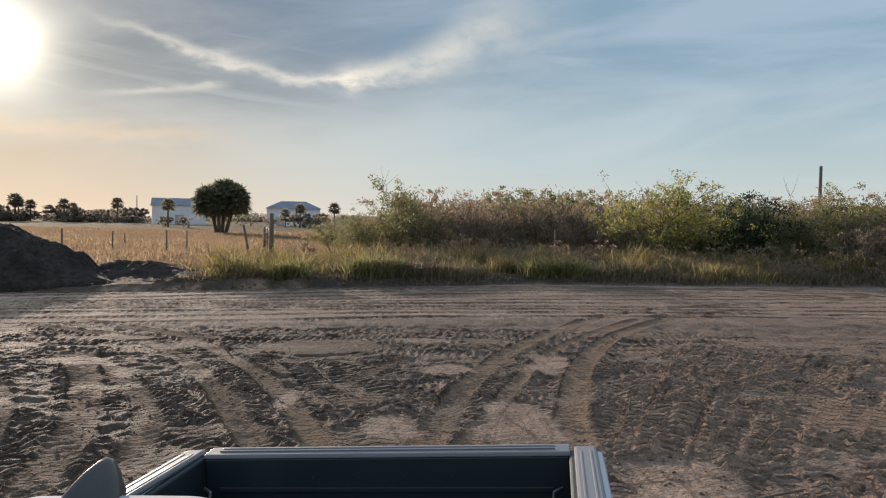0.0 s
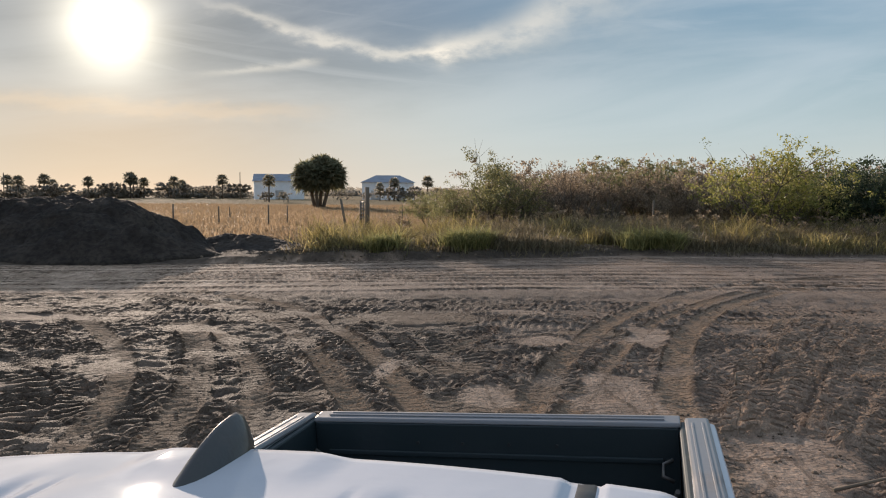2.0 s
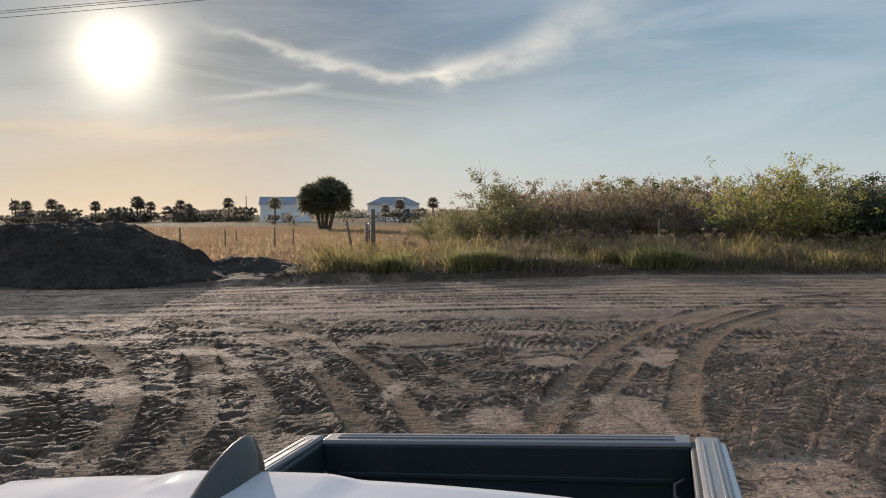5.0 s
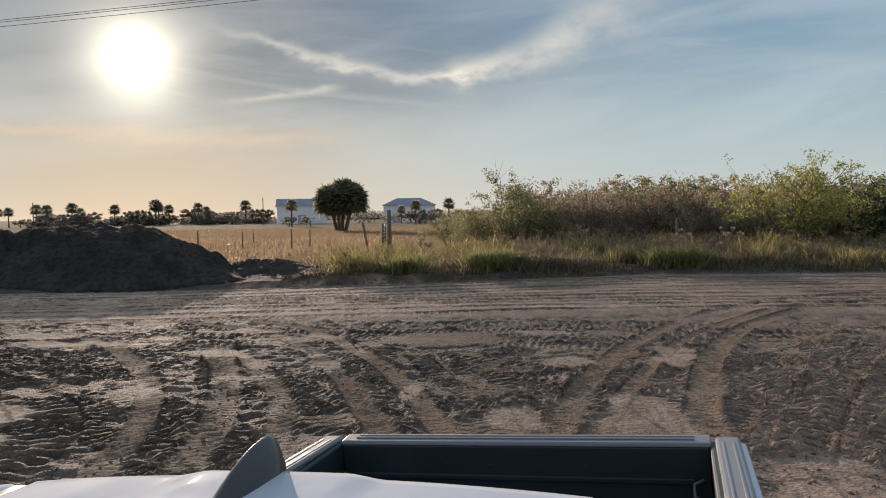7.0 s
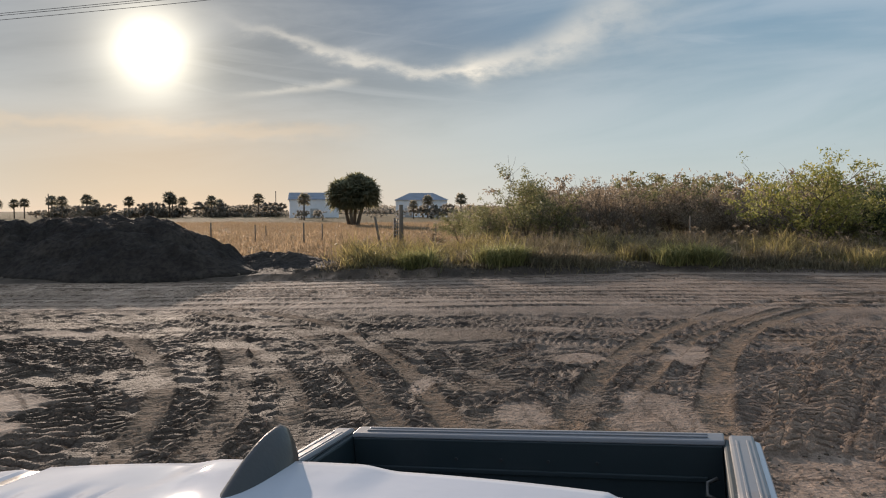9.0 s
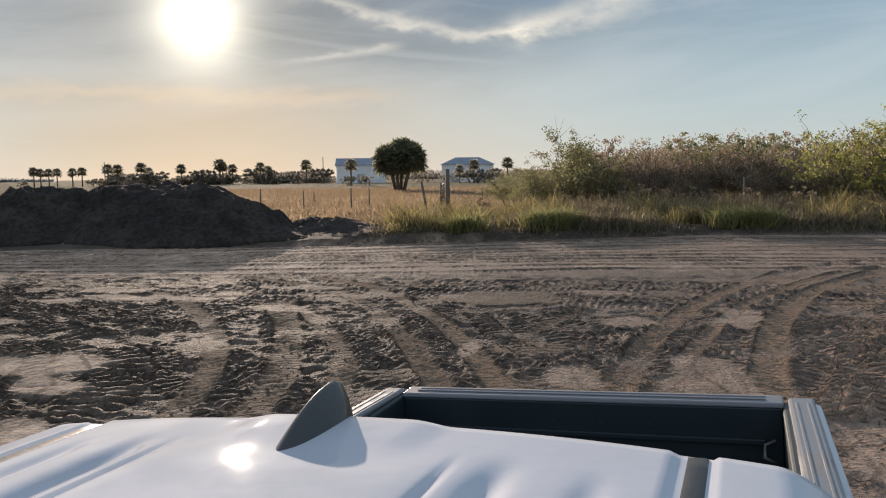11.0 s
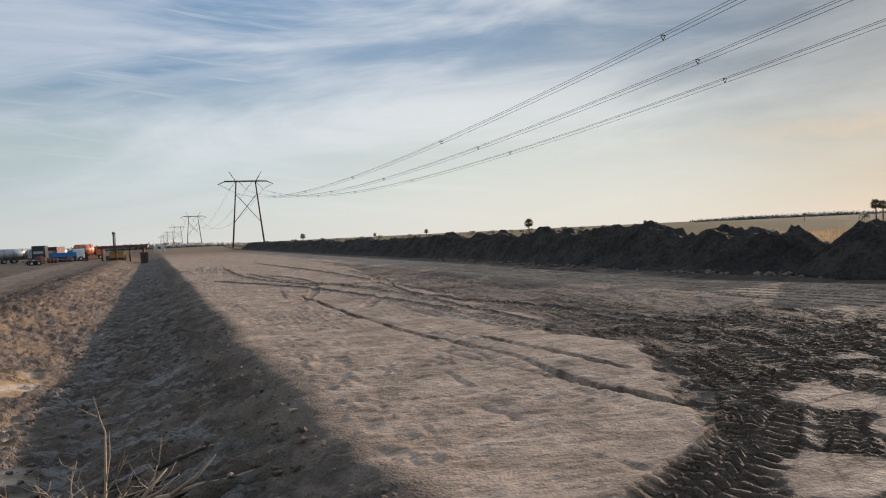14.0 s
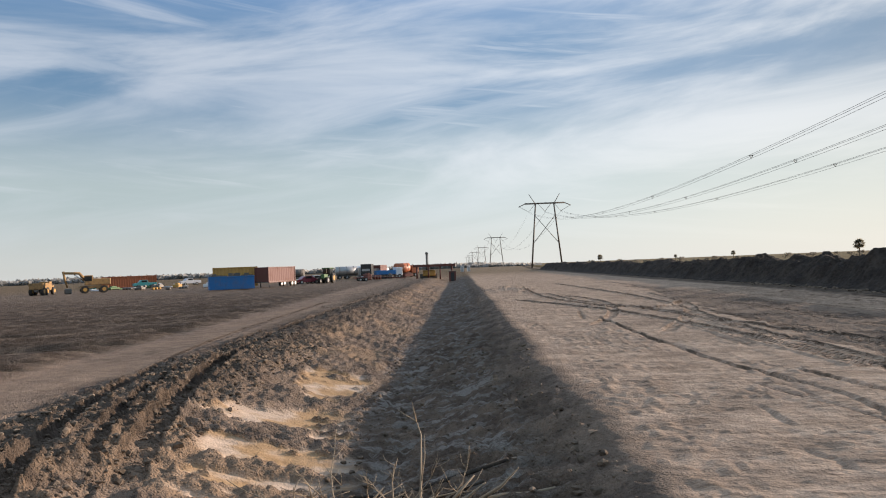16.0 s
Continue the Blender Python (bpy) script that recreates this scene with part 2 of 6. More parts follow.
    bump = n.math("ADD", n.math("ADD", n.math("MULTIPLY", n.math("MULTIPLY", fine, loose), 0.9), n.math("MULTIPLY", mid, 1.0)), n.math("ADD", n.math("MULTIPLY", n.math("MULTIPLY", grit, loose), 0.25), n.math("MULTIPLY", n.math("MULTIPLY", n.noise(along.outputs[0], 5.0, 5, 0.65), sand), 0.5)))
    crumbs = n.node("TexVoronoi", Vector=p, Scale=19.0)
    bump = n.math("ADD", bump, n.math("MULTIPLY", n.math("MULTIPLY", n.step(crumbs.outputs["Distance"], 0.55, 0.1), loose), 0.35))
    # tyre lugs pressed into the mud
    bars = n.step(n.math("SINE", n.math("MULTIPLY", zone("lug_at"), 6.2832)), -0.35, 0.35)
    bars = n.math("MULTIPLY", n.math("MULTIPLY", bars, zone("lug_on")), n.step(mid, 0.3, 0.5, 0.35, 1.0))
    bump = n.math("ADD", bump, n.math("MULTIPLY", bars, 0.7))
    return finish(m, n, col, rough, bump=bump, height=0.075, spec=n.math("SUBTRACT", 0.09, n.math("MULTIPLY", n.math("MAXIMUM", field, pale), 0.08)), matt=0.6)


M = {
    "ground": ground_material(),
    "spoil": soil("dark_spoil", (0.046, 0.037, 0.031), (0.088, 0.070, 0.056), 0.9, 2.0, 0.14),
    "clod": soil("soil_clods", (0.13, 0.10, 0.075), (0.28, 0.215, 0.16), 0.9, 6.0, 0.01),
    "white": painted("white_car_paint", (0.52, 0.535, 0.575), 0.75, 0.0, 0.5, 0.12, 2.0, (0.25, 0.21, 0.17), 0.02),
    "trim": painted("black_plastic_trim", (0.022, 0.022, 0.024), 0.42, 0, 0, 0.12, 6.0, (0.16, 0.13, 0.10)),
    "cap": painted("grey_plastic_cap", (0.19, 0.19, 0.20), 0.32, 0, 0, 0.25, 5.0),
    "liner": painted("black_bed_liner", (0.016, 0.027, 0.032), 0.5, 0, 0, 0.12, 4.0, (0.05, 0.045, 0.04)),
    "fin": painted("dark_grey_gloss_plastic", (0.032, 0.031, 0.031), 0.3, 0, 0.3, 0.08, 8.0),
    "tyre": painted("tyre_rubber", (0.02, 0.02, 0.02), 0.8, 0, 0, 0.6, 4.0),
    "rim": painted("alloy_rim", (0.55, 0.55, 0.56), 0.3, 0.9, 0, 0.3, 6.0),
    "glass": painted("dark_glass", (0.015, 0.018, 0.02), 0.06, 0, 0, 0.06, 2.0),
    "lamp_red": painted("red_lens", (0.4, 0.02, 0.02), 0.15, 0, 0.5, 0.05),
    "lamp_white": painted("clear_lens", (0.7, 0.7, 0.7), 0.1, 0.3, 0.5, 0.05),
    "chrome": painted("chrome", (0.7, 0.7, 0.7), 0.12, 1.0, 0, 0.1),
    "steel": painted("weathered_steel", (0.16, 0.15, 0.14), 0.55, 0.6, 0, 0.4),
    "pylon": painted("weathering_steel", (0.075, 0.058, 0.045), 0.6, 0.3, 0, 0.3, 1.0),
    "wire": painted("aluminium_wire", (0.10, 0.10, 0.105), 0.5, 0.5, 0, 0.1),
    "wood": painted("weathered_wood", (0.15, 0.12, 0.09), 0.9, 0, 0, 0.5, 5.0),
    "bark": painted("grey_bark", (0.13, 0.105, 0.08), 0.95, 0, 0, 0.5, 6.0),
    "bark_dark": painted("dark_wet_bark", (0.045, 0.034, 0.026), 0.9, 0, 0, 0.4, 9.0),
    "twig": painted("dry_bleached_wood", (0.34, 0.265, 0.185), 0.9, 0, 0, 0.4, 8.0),
    "wall": painted("white_metal_siding", (0.74, 0.76, 0.79), 0.6, 0, 0, 0.15, 0.4),
    "roof": painted("grey_metal_roof", (0.20, 0.23, 0.28), 0.45, 0.2, 0, 0.2, 0.3),
    "blue": painted("blue_container_paint", (0.025, 0.17, 0.44), 0.55, 0, 0, 0.4, 0.9),
    "rust": painted("rust_red_paint", (0.12, 0.032, 0.024), 0.6, 0, 0, 0.3, 0.6),
    "orange": painted("orange_paint", (0.42, 0.12, 0.045), 0.5, 0, 0, 0.3, 0.6),
    "ochre": painted("yellow_ochre_paint", (0.52, 0.29, 0.07), 0.5, 0, 0, 0.3, 0.7),
    "digger": painted("machine_yellow", (0.36, 0.21, 0.08), 0.65, 0, 0, 0.95, 1.6, (0.10, 0.07, 0.05)),
    "green": painted("green_paint", (0.07, 0.15, 0.05), 0.5, 0, 0, 0.4, 1.2),
    "teal": painted("teal_paint", (0.04, 0.25, 0.27), 0.4, 0, 0.4, 0.2, 1.2),
    "silver": painted("silver_paint", (0.38, 0.39, 0.40), 0.35, 0.5, 0.3, 0.2, 1.0),
    "maroon": painted("maroon_paint", (0.20, 0.02, 0.04), 0.3, 0.2, 0.6, 0.2, 1.0),
    "rag": painted("white_rag", (0.7, 0.68, 0.64), 0.9, 0, 0, 0.2, 8.0),
    "leaf_olive": leafy("olive_leaves", (0.13, 0.135, 0.065), (0.23, 0.225, 0.10), (0.36, 0.325, 0.16), 0.5),
    "leaf_yellow": leafy("yellow_green_leaves", (0.16, 0.17, 0.05), (0.29, 0.285, 0.08), (0.42, 0.37, 0.13), 0.52),
    "leaf_brown": leafy("brown_grey_leaves", (0.16, 0.128, 0.092), (0.30, 0.235, 0.165), (0.46, 0.36, 0.25), 0.55),
    "leaf_dark": leafy("dark_green_leaves", (0.03, 0.045, 0.028), (0.055, 0.075, 0.042), (0.09, 0.11, 0.055), 0.45),
    "palm": leafy("palm_fronds", (0.14, 0.145, 0.09), (0.22, 0.215, 0.135), (0.30, 0.28, 0.18), 0.7),
    # far foliage is paler: the haze of distance is put into its colour
    "far_palm": leafy("haze_tinted_fronds", (0.24, 0.225, 0.17), (0.33, 0.305, 0.235), (0.42, 0.385, 0.30), 0.75),
    "far_leaf": leafy("haze_tinted_leaves", (0.24, 0.22, 0.185), (0.31, 0.285, 0.24), (0.38, 0.345, 0.29), 0.75),
    "far_haze": leafy("haze_tinted_faint_leaves", (0.36, 0.355, 0.34), (0.42, 0.41, 0.39), (0.48, 0.465, 0.44), 0.75),
    "grass_green": leafy("green_blades", (0.16, 0.16, 0.065), (0.28, 0.27, 0.11), (0.46, 0.42, 0.19), 0.55),
    "grass_dry": leafy("dry_blades", (0.115, 0.096, 0.062), (0.20, 0.163, 0.10), (0.34, 0.275, 0.17), 0.48),
    "grass_olive": leafy("yellow_olive_blades", (0.15, 0.128, 0.058), (0.29, 0.24, 0.10), (0.50, 0.41, 0.18), 0.55),
    "grass_gold": leafy("golden_blades", (0.31, 0.225, 0.14), (0.38, 0.28, 0.175), (0.45, 0.335, 0.215), 0.5),
}


# ---- mesh helpers ----
def part(name, bm, material, parent=None, label=""):
    me = bpy.data.meshes.new(name)
    bm.to_mesh(me)
    bm.free()
    ob = new(name, me)
    me.materials.append(material)
    ob.parent = parent
    return tagged(ob, label)


def raw(name, verts, faces, material, parent=None, label="", smooth=False):
    me = bpy.data.meshes.new(name)
    me.from_pydata(verts, [], faces)
    if smooth:
        me.polygons.foreach_set("use_smooth", np.ones(len(me.polygons), bool))
    ob = new(name, me)
    me.materials.append(material)
    ob.parent = parent
    return tagged(ob, label)


def fast(name, verts, quads, material, smooth=True, attrs=None):
    """A big mesh straight from arrays; quads of shape (n, 3 or 4)."""
    me = bpy.data.meshes.new(name)
    k = quads.shape[1]
    me.vertices.add(len(verts)), me.loops.add(quads.size), me.polygons.add(len(quads))
    me.vertices.foreach_set("co", verts.astype(np.float32).ravel())
    me.loops.foreach_set("vertex_index", quads.astype(np.int32).ravel())
    me.polygons.foreach_set("loop_start", np.arange(0, quads.size, k, dtype=np.int32))
    me.polygons.foreach_set("use_smooth", np.full(len(quads), smooth))
    for key, values in (attrs or {}).items():
        a = me.attributes.new(key, "FLOAT", "POINT")
        a.data.foreach_set("value", values.astype(np.float32).ravel())
    me.update(calc_edges=True)
    me.validate()
    me.materials.append(material)
    return new(name, me)


def box(bm, x0, x1, y0, y1, z0, z1, bevel=0.0, turn=None):
    vs = bmesh.ops.create_cube(bm, size=1)["verts"]
    for v in vs:
        v.co = Vector((x0 + (v.co.x + 0.5) * (x1 - x0), y0 + (v.co.y + 0.5) * (y1 - y0), z0 + (v.co.z + 0.5) * (z1 - z0)))
    if turn:
        bmesh.ops.transform(bm, matrix=turn, verts=vs)
    if bevel:
        es = list({e for v in vs for e in v.link_edges})
        bmesh.ops.bevel(bm, geom=es, offset=bevel, segments=2, affect="EDGES", profile=0.5)


def cube(name, dims, material, parent, bevel=0.01, label="", turn=None):
    bm = bmesh.new()
    box(bm, *dims, bevel, turn)
    return part(name, bm, material, parent, label)


def rod(bm, a, b, r0, r1=None, n=8):
    a, b = Vector(a), Vector(b)
    r1 = r0 if r1 is None else r1
    q = (b - a).to_track_quat("Z", "Y")
    rings = []
    for c, r in ((a, r0), (b, r1)):
        rings.append([bm.verts.new(c + q @ Vector((r * math.cos(6.2832 * i / n), r * math.sin(6.2832 * i / n), 0))) for i in range(n)])
    for i in range(n):
        bm.faces.new((rings[0][i], rings[0][(i + 1) % n], rings[1][(i + 1) % n], rings[1][i])).smooth = n > 5
    bm.faces.new(rings[0][::-1]), bm.faces.new(rings[1])


def pole(name, a, b, r0, material, parent=None, r1=None, n=8, label=""):
    bm = bmesh.new()
    rod(bm, a, b, r0, r1, n)
    return part(name, bm, material, parent, label)


def tube(bm, pts, r0, r1, n=6):
    """A bent, tapered limb through points."""
    rings = []
    for i, p in enumerate(pts):
        d = Vector(pts[min(i + 1, len(pts) - 1)]) - Vector(pts[max(i - 1, 0)])
        q = d.to_track_quat("Z", "Y")
        r = r0 + (r1 - r0) * i / (len(pts) - 1)
        rings.append([bm.verts.new(Vector(p) + q @ Vector((r * math.cos(6.2832 * k / n), r * math.sin(6.2832 * k / n), 0))) for k in range(n)])
    for a, b in zip(rings, rings[1:]):
        for k in range(n):
            bm.faces.new((a[k], a[(k + 1) % n], b[(k + 1) % n], b[k])).smooth = True
    bm.faces.new(rings[0][::-1]), bm.faces.new(rings[-1])


def prism(bm, outline, x0, x1, bevel=0.0):
    """A side outline of (y, z) points drawn out from x0 to x1."""
    a = [bm.verts.new((x0, y, z)) for y, z in outline]
    b = [bm.verts.new((x1, y, z)) for y, z in outline]
    n = len(outline)
    fs = [bm.faces.new(a), bm.faces.new(b[::-1])] + [bm.faces.new((a[i], b[i], b[(i + 1) % n], a[(i + 1) % n])) for i in range(n)]
    bmesh.ops.recalc_face_normals(bm, faces=fs)
    if bevel:
        bmesh.ops.bevel(bm, geom=list({e for f in fs for e in f.edges}), offset=bevel, segments=2, affect="EDGES", profile=0.5)


def lattice(ix, iy, seed):
    h = (ix.astype(np.int64) * 374761393 + iy.astype(np.int64) * 668265263 + seed * 974634777) & 0x7FFFFFFF
    h = ((h ^ (h >> 13)) * 1274126177) & 0x7FFFFFFF
    return ((h ^ (h >> 16)) & 0xFFFF) / 65535.0


def value_noise(x, y, size, seed=0):
    x, y = x / size, y / size
    ix, iy = np.floor(x), np.floor(y)
    fx, fy = x - ix, y - iy
    fx, fy = fx * fx * (3 - 2 * fx), fy * fy * (3 - 2 * fy)
    a, b = lattice(ix, iy, seed), lattice(ix + 1, iy, seed)
    c, d = lattice(ix, iy + 1, seed), lattice(ix + 1, iy + 1, seed)
    return (a + (b - a) * fx) * (1 - fy) + (c + (d - c) * fx) * fy


def fbm(x, y, size, octaves=4, seed=0, gain=0.5):
    total, amp, norm = 0, 1.0, 0
    for o in range(octaves):
        total = total + amp * value_noise(x + 13.7 * o, y - 7.3 * o, size / 2 ** o, seed + o)
        norm, amp = norm + amp, amp * gain
    return total / norm


def smooth(x, lo, hi):
    t = np.clip((x - lo) / (hi - lo), 0, 1)
    return t * t * (3 - 2 * t)


# ---- ground ----
def spaced(lo, hi, fine_lo, fine_hi, step, grow_lo, grow_hi, cap_lo, cap_hi):
    """Coordinates with even fine steps in the middle that widen outwards, faster beyond the caps."""
    mid = list(np.arange(fine_lo, fine_hi, step))
    for end, grow, cap, sign in ((lo, grow_lo, cap_lo, -1), (hi, grow_hi, cap_hi, 1)):
        p, s, side = (mid[0] if sign < 0 else mid[-1]), step, []
        while sign * (end - p) > 0:
            s *= grow if sign * (cap - p) > 0 else 1.10
            p += sign * s
            side.append(p)
        mid = side[::-1] + mid if sign < 0 else mid + side
    return np.array(mid)


def lip(x):
    """The edge of the ditch on the sand's side."""
    return 1.72 + 0.075 * x + 0.25 * (value_noise(x, x * 0, 2.5, 3) - 0.5) + 0.5 * (fbm(x, x * 0, 0.55, 4, 4, 0.6) - 0.5)


def road_far(x):
    return np.interp(x, [-260, -100, -71, -40, -25, -18, -12, -7, 3, 16, 40], [6, 14, 15.7, 17.2, 18.0, 20.0, 21.6, 23.3, 27.2, 28.4, 29])


def road_near(x):
    return np.interp(x, [-100, -60, -20, 0, 10, 30], [8, 11, 13.5, 16.3, 17.6, 19])


def curve_points(pts, step=0.12):
    """A smooth line through points."""
    p = [Vector((*q, 0)) for q in pts]
    p = [2 * p[0] - p[1]] + p + [2 * p[-1] - p[-2]]
    out = []
    for a, b, c, d in zip(p, p[1:], p[2:], p[3:]):
        n = max(2, int((c - b).length / step))
        for i in range(n):
            t = i / n
            v = 0.5 * (2 * b + (c - a) * t + (2 * a - 5 * b + 4 * c - d) * t * t + (3 * b - a - 3 * c + d) * t ** 3)
            out.append((v.x, v.y))
    return np.array(out)


def along_track(X, Y, line, reach):
    """Distance along and signed distance aside of a line, for the points within reach."""
    lo, hi = line.min(0) - reach, line.max(0) + reach
    idx = np.nonzero((X > lo[0]) & (X < hi[0]) & (Y > lo[1]) & (Y < hi[1]))[0]
    x, y = X[idx], Y[idx]
    best, s_at, d_at = np.full(len(idx), 1e9), np.zeros(len(idx)), np.zeros(len(idx))
    run = 0.0
    for a, b in zip(line, line[1:]):
        t = b - a
        ln = float(np.hypot(*t))
        t = t / ln
        s = (x - a[0]) * t[0] + (y - a[1]) * t[1]
        sc = np.clip(s, 0, ln)
        ex, ey = x - a[0] - sc * t[0], y - a[1] - sc * t[1]
        d2 = ex * ex + ey * ey
        near = d2 < best
        best[near] = d2[near]
        s_at[near] = run + sc[near]
        d_at[near] = (t[0] * ey - t[1] * ex)[near]
        run += ln
    keep = best < reach * reach
    return idx[keep], s_at[keep], d_at[keep], np.sqrt(best[keep]), run


XS = spaced(-3200, 3200, -13.0, 6.0, 0.045, 1.006, 1.025, -75, 20)
YS = spaced(-3200, 3200, -7.5, 13.0, 0.048, 1.022, 1.013, -34, 32)
GX, GY = np.meshgrid(XS, YS)
shape = GX.shape
GX, GY = GX.ravel(), GY.ravel()
near = np.exp(-np.hypot(GX, GY) / 60)
Z = 0.10 * (fbm(GX, GY, 6.0, 3, 1) - 0.5) * near

# the ditch beside the sand flat
s = lip(GX) - GY
opened = smooth(GX, -5.4, -7.6) * smooth(GX, -240, -120)
prof = np.interp(s, [-0.6, 0, 0.5, 1.6, 3.0, 4.0, 5.0, 6.2, 7.2, 8.0, 9.0, 10.5], [0, 0.0, -0.16, -0.50, -0.86, -0.92, -0.72, -0.38, 0.02, 0.16, 0.04, 0])
Z += opened * prof
rugged = opened * smooth(s, -0.2, 0.6) * smooth(s, 10.5, 7.0)
dug = smooth(s, 3.9, 3.3)
Z += rugged * 0.25 * (fbm(GX * 0.45 + GY * 0.5, GY * 2.2, 1.0, 5, 11, 0.62) - 0.5)
Z += rugged * dug * 0.10 * (np.abs(fbm(GX * 1.6, GY * 0.5, 0.5, 3, 13) - 0.5) * 4 - 0.6)
crumb = opened * smooth(s, 5.4, 7.0) * smooth(s, 12, 9)
Z += crumb * 0.11 * (np.abs(fbm(GX, GY, 0.34, 3, 15, 0.65) - 0.5) * 4 - 0.6)
Z += rugged * 0.05 * (np.abs(fbm(GX + 3, GY * 1.3, 0.2, 2, 17) - 0.5) * 4 - 0.6)
# flowed mud tongues on the lit slope
tongue = opened * smooth(s, 3.8, 4.6) * smooth(s, 7.0, 6.0)
Z += tongue * 0.09 * (smooth(fbm(GX * 0.9, GY * 0.45, 0.9, 4, 19), 0.42, 0.58) - 0.5)
# runnels and slumped lumps down the lit slope
slope = opened * smooth(s, 4.0, 4.8) * smooth(s, 8.2, 6.6)
Z += slope * 0.16 * (fbm(GX * 1.3 + 0.3 * GY, GY * 0.4, 0.7, 5, 27, 0.62) - 0.5)
Z += slope * 0.07 * (0.5 - np.abs(fbm(GX, GY * 0.8, 0.4, 4, 29, 0.6) - 0.5) * 4)
silt = slope * smooth(fbm(GX * 0.9, GY * 0.7, 1.3, 4, 30), 0.54, 0.60)
# smooth bed of ochre sand washed down
bowl = np.maximum(smooth(np.hypot((GX + 12.2) / 3.6, (s - 5.2) / 1.5) + 0.9 * (fbm(GX, GY, 1.4, 4, 23) - 0.5), 1.05, 0.8), smooth(np.hypot((GX + 19.5) / 2.6, (s - 5.2) / 0.9) + 0.9 * (fbm(GX, GY, 1.2, 4, 25) - 0.5), 1.0, 0.8))
bowl = bowl * opened
crust = smooth(fbm(GX * 1.25 + 0.25 * GY, GY * 0.42 + 3.0, 0.8, 5, 26, 0.58), 0.47, 0.53)
basin = bowl * (1 - crust)
bed = np.interp(s, [3.0, 4.0, 5.0, 6.2, 7.2], [-0.90, -0.95, -0.78, -0.46, 0.0]) + crust * (0.07 + 0.12 * (0.5 - np.abs(fbm(GX, GY, 0.3, 4, 28, 0.6) - 0.5) * 4))
Z = Z * (1 - 0.9 * bowl) + 0.9 * bowl * bed
# crawler marks across the slope
crawl = rugged * smooth(s, 0.8, 1.4) * smooth(s, 3.4, 2.7) * smooth(value_noise(GX, GY, 3.5, 21), 0.35, 0.6)
Z += crawl * 0.085 * np.clip(3 * np.sin(2 * np.pi * (GX + 0.25 * GY) / 0.42), -1, 1)

# mud between the sand flat and the road
edge = np.interp(GX, [-100, -60, -20, -12, -9, -7.4, -6, -4.9, -3.5], [10, 9.6, 7.6, 7.0, 6.4, 5.6, 4.2, 2.6, -3])
edge = edge + 2.0 * (fbm(GX, GY, 1.9, 5, 31, 0.58) - 0.5)
mud = smooth(GY, edge - 0.12, edge + 0.12) * smooth(GY, road_near(GX) + 1.0, road_near(GX) - 0.6)
mud = np.where(GX > -3.5, mud * smooth(GX, 30, 12), mud)
Z -= 0.05 * mud
Z += mud * 0.10 * (fbm(GX, GY, 1.5, 6, 41, 0.55) - 0.5)
Z += mud * 0.042 * (np.abs(fbm(GX * 0.5, GY * 1.6, 0.26, 3, 47, 0.6) - 0.5) * 4 - 0.7)
road = smooth(GY, road_near(GX) - 0.8, road_near(GX) + 0.8) * smooth(GY, road_far(GX) + 0.3, road_far(GX) - 0.5)
Z += road * 0.07 * (fbm(GX * 0.12, GY - 0.12 * GX, 0.9, 4, 51) - 0.5)
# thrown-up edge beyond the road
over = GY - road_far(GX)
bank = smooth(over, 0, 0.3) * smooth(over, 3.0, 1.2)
Z += bank * np.interp(GX, [-12, -8, -2, 4, 8, 40], [0.12, 0.30, 0.34, 0.22, 0.12, 0.10]) * (0.75 + 0.7 * (fbm(GX, GY, 0.9, 3, 57) - 0.5))
wild = smooth(over, 0.35, 0.8) * np.where(GX < -9, smooth(over, 4, 7), 1)
Z += wild * 0.35 * (fbm(GX, GY, 5.0, 3, 61) - 0.3) * np.exp(-np.maximum(over, 0) / 80)
# rough heap at the edge of the mud, east of the truck
heap = smooth(GX, 2.6, 5.5) * smooth(GX, 22, 11) * smooth(GY, 4.0, 7.0) * smooth(GY, 16.5, 12.0)
Z += heap * (0.34 * (fbm(GX, GY, 2.4, 3, 65) - 0.35) + 0.03 * (np.abs(fbm(GX * 0.7, GY * 1.5, 0.30, 3, 67, 0.6) - 0.5) * 4 - 0.5))
# cracks and scrapes in the sand flat
flat = smooth(edge - GY, -0.15, 0.6) * smooth(-s, 0.0, 0.5) * smooth(GX, -4.2, -5.2)
Z += flat * 0.035 * (fbm(GX * 0.35, GY * 1.5, 0.8, 5, 71, 0.6) - 0.5)
Z += flat * 0.030 * smooth(fbm(GX, GY, 1.6, 3, 73), 0.40, 0.65) * (np.abs(fbm(GX * 0.6, GY, 0.2, 2, 77) - 0.5) * 4 - 0.5)
Z += flat * 0.014 * (value_noise(GX * 0.35, GY, 0.13, 79) - 0.5)
Z += flat * 0.024 * smooth(fbm(GX, GY, 1.2, 4, 78), 0.42, 0.6) * (np.abs(fbm(GX * 1.1, GY * 0.4, 0.22, 3, 76, 0.6) - 0.5) * 4 - 0.6)

pale = 0.9 * silt
dry_patch = np.zeros_like(Z)
PATCHES = ((-7.5, 7.4, 1.1, 0.75), (-6.2, 6.8, 0.8, 0.5), (-5.5, 5.5, 0.55, 0.85), (1.72, 11.7, 0.42, 1.1), (0.9, 8.5, 0.42, 1.3), (0.2, 11.4, 0.35, 0.45), (2.15, 6.1, 0.55, 1.5), (-0.55, 8.3, 0.3, 0.6),
           (-1.95, 9.3, 0.18, 0.7), (-6.3, 14.0, 0.9, 0.35), (-8.9, 12.3, 0.9, 0.35), (-10.8, 11.8, 0.7, 0.3), (-0.4, 14.2, 0.6, 0.3))
lug_at, lug_on = np.zeros_like(Z), np.zeros_like(Z)


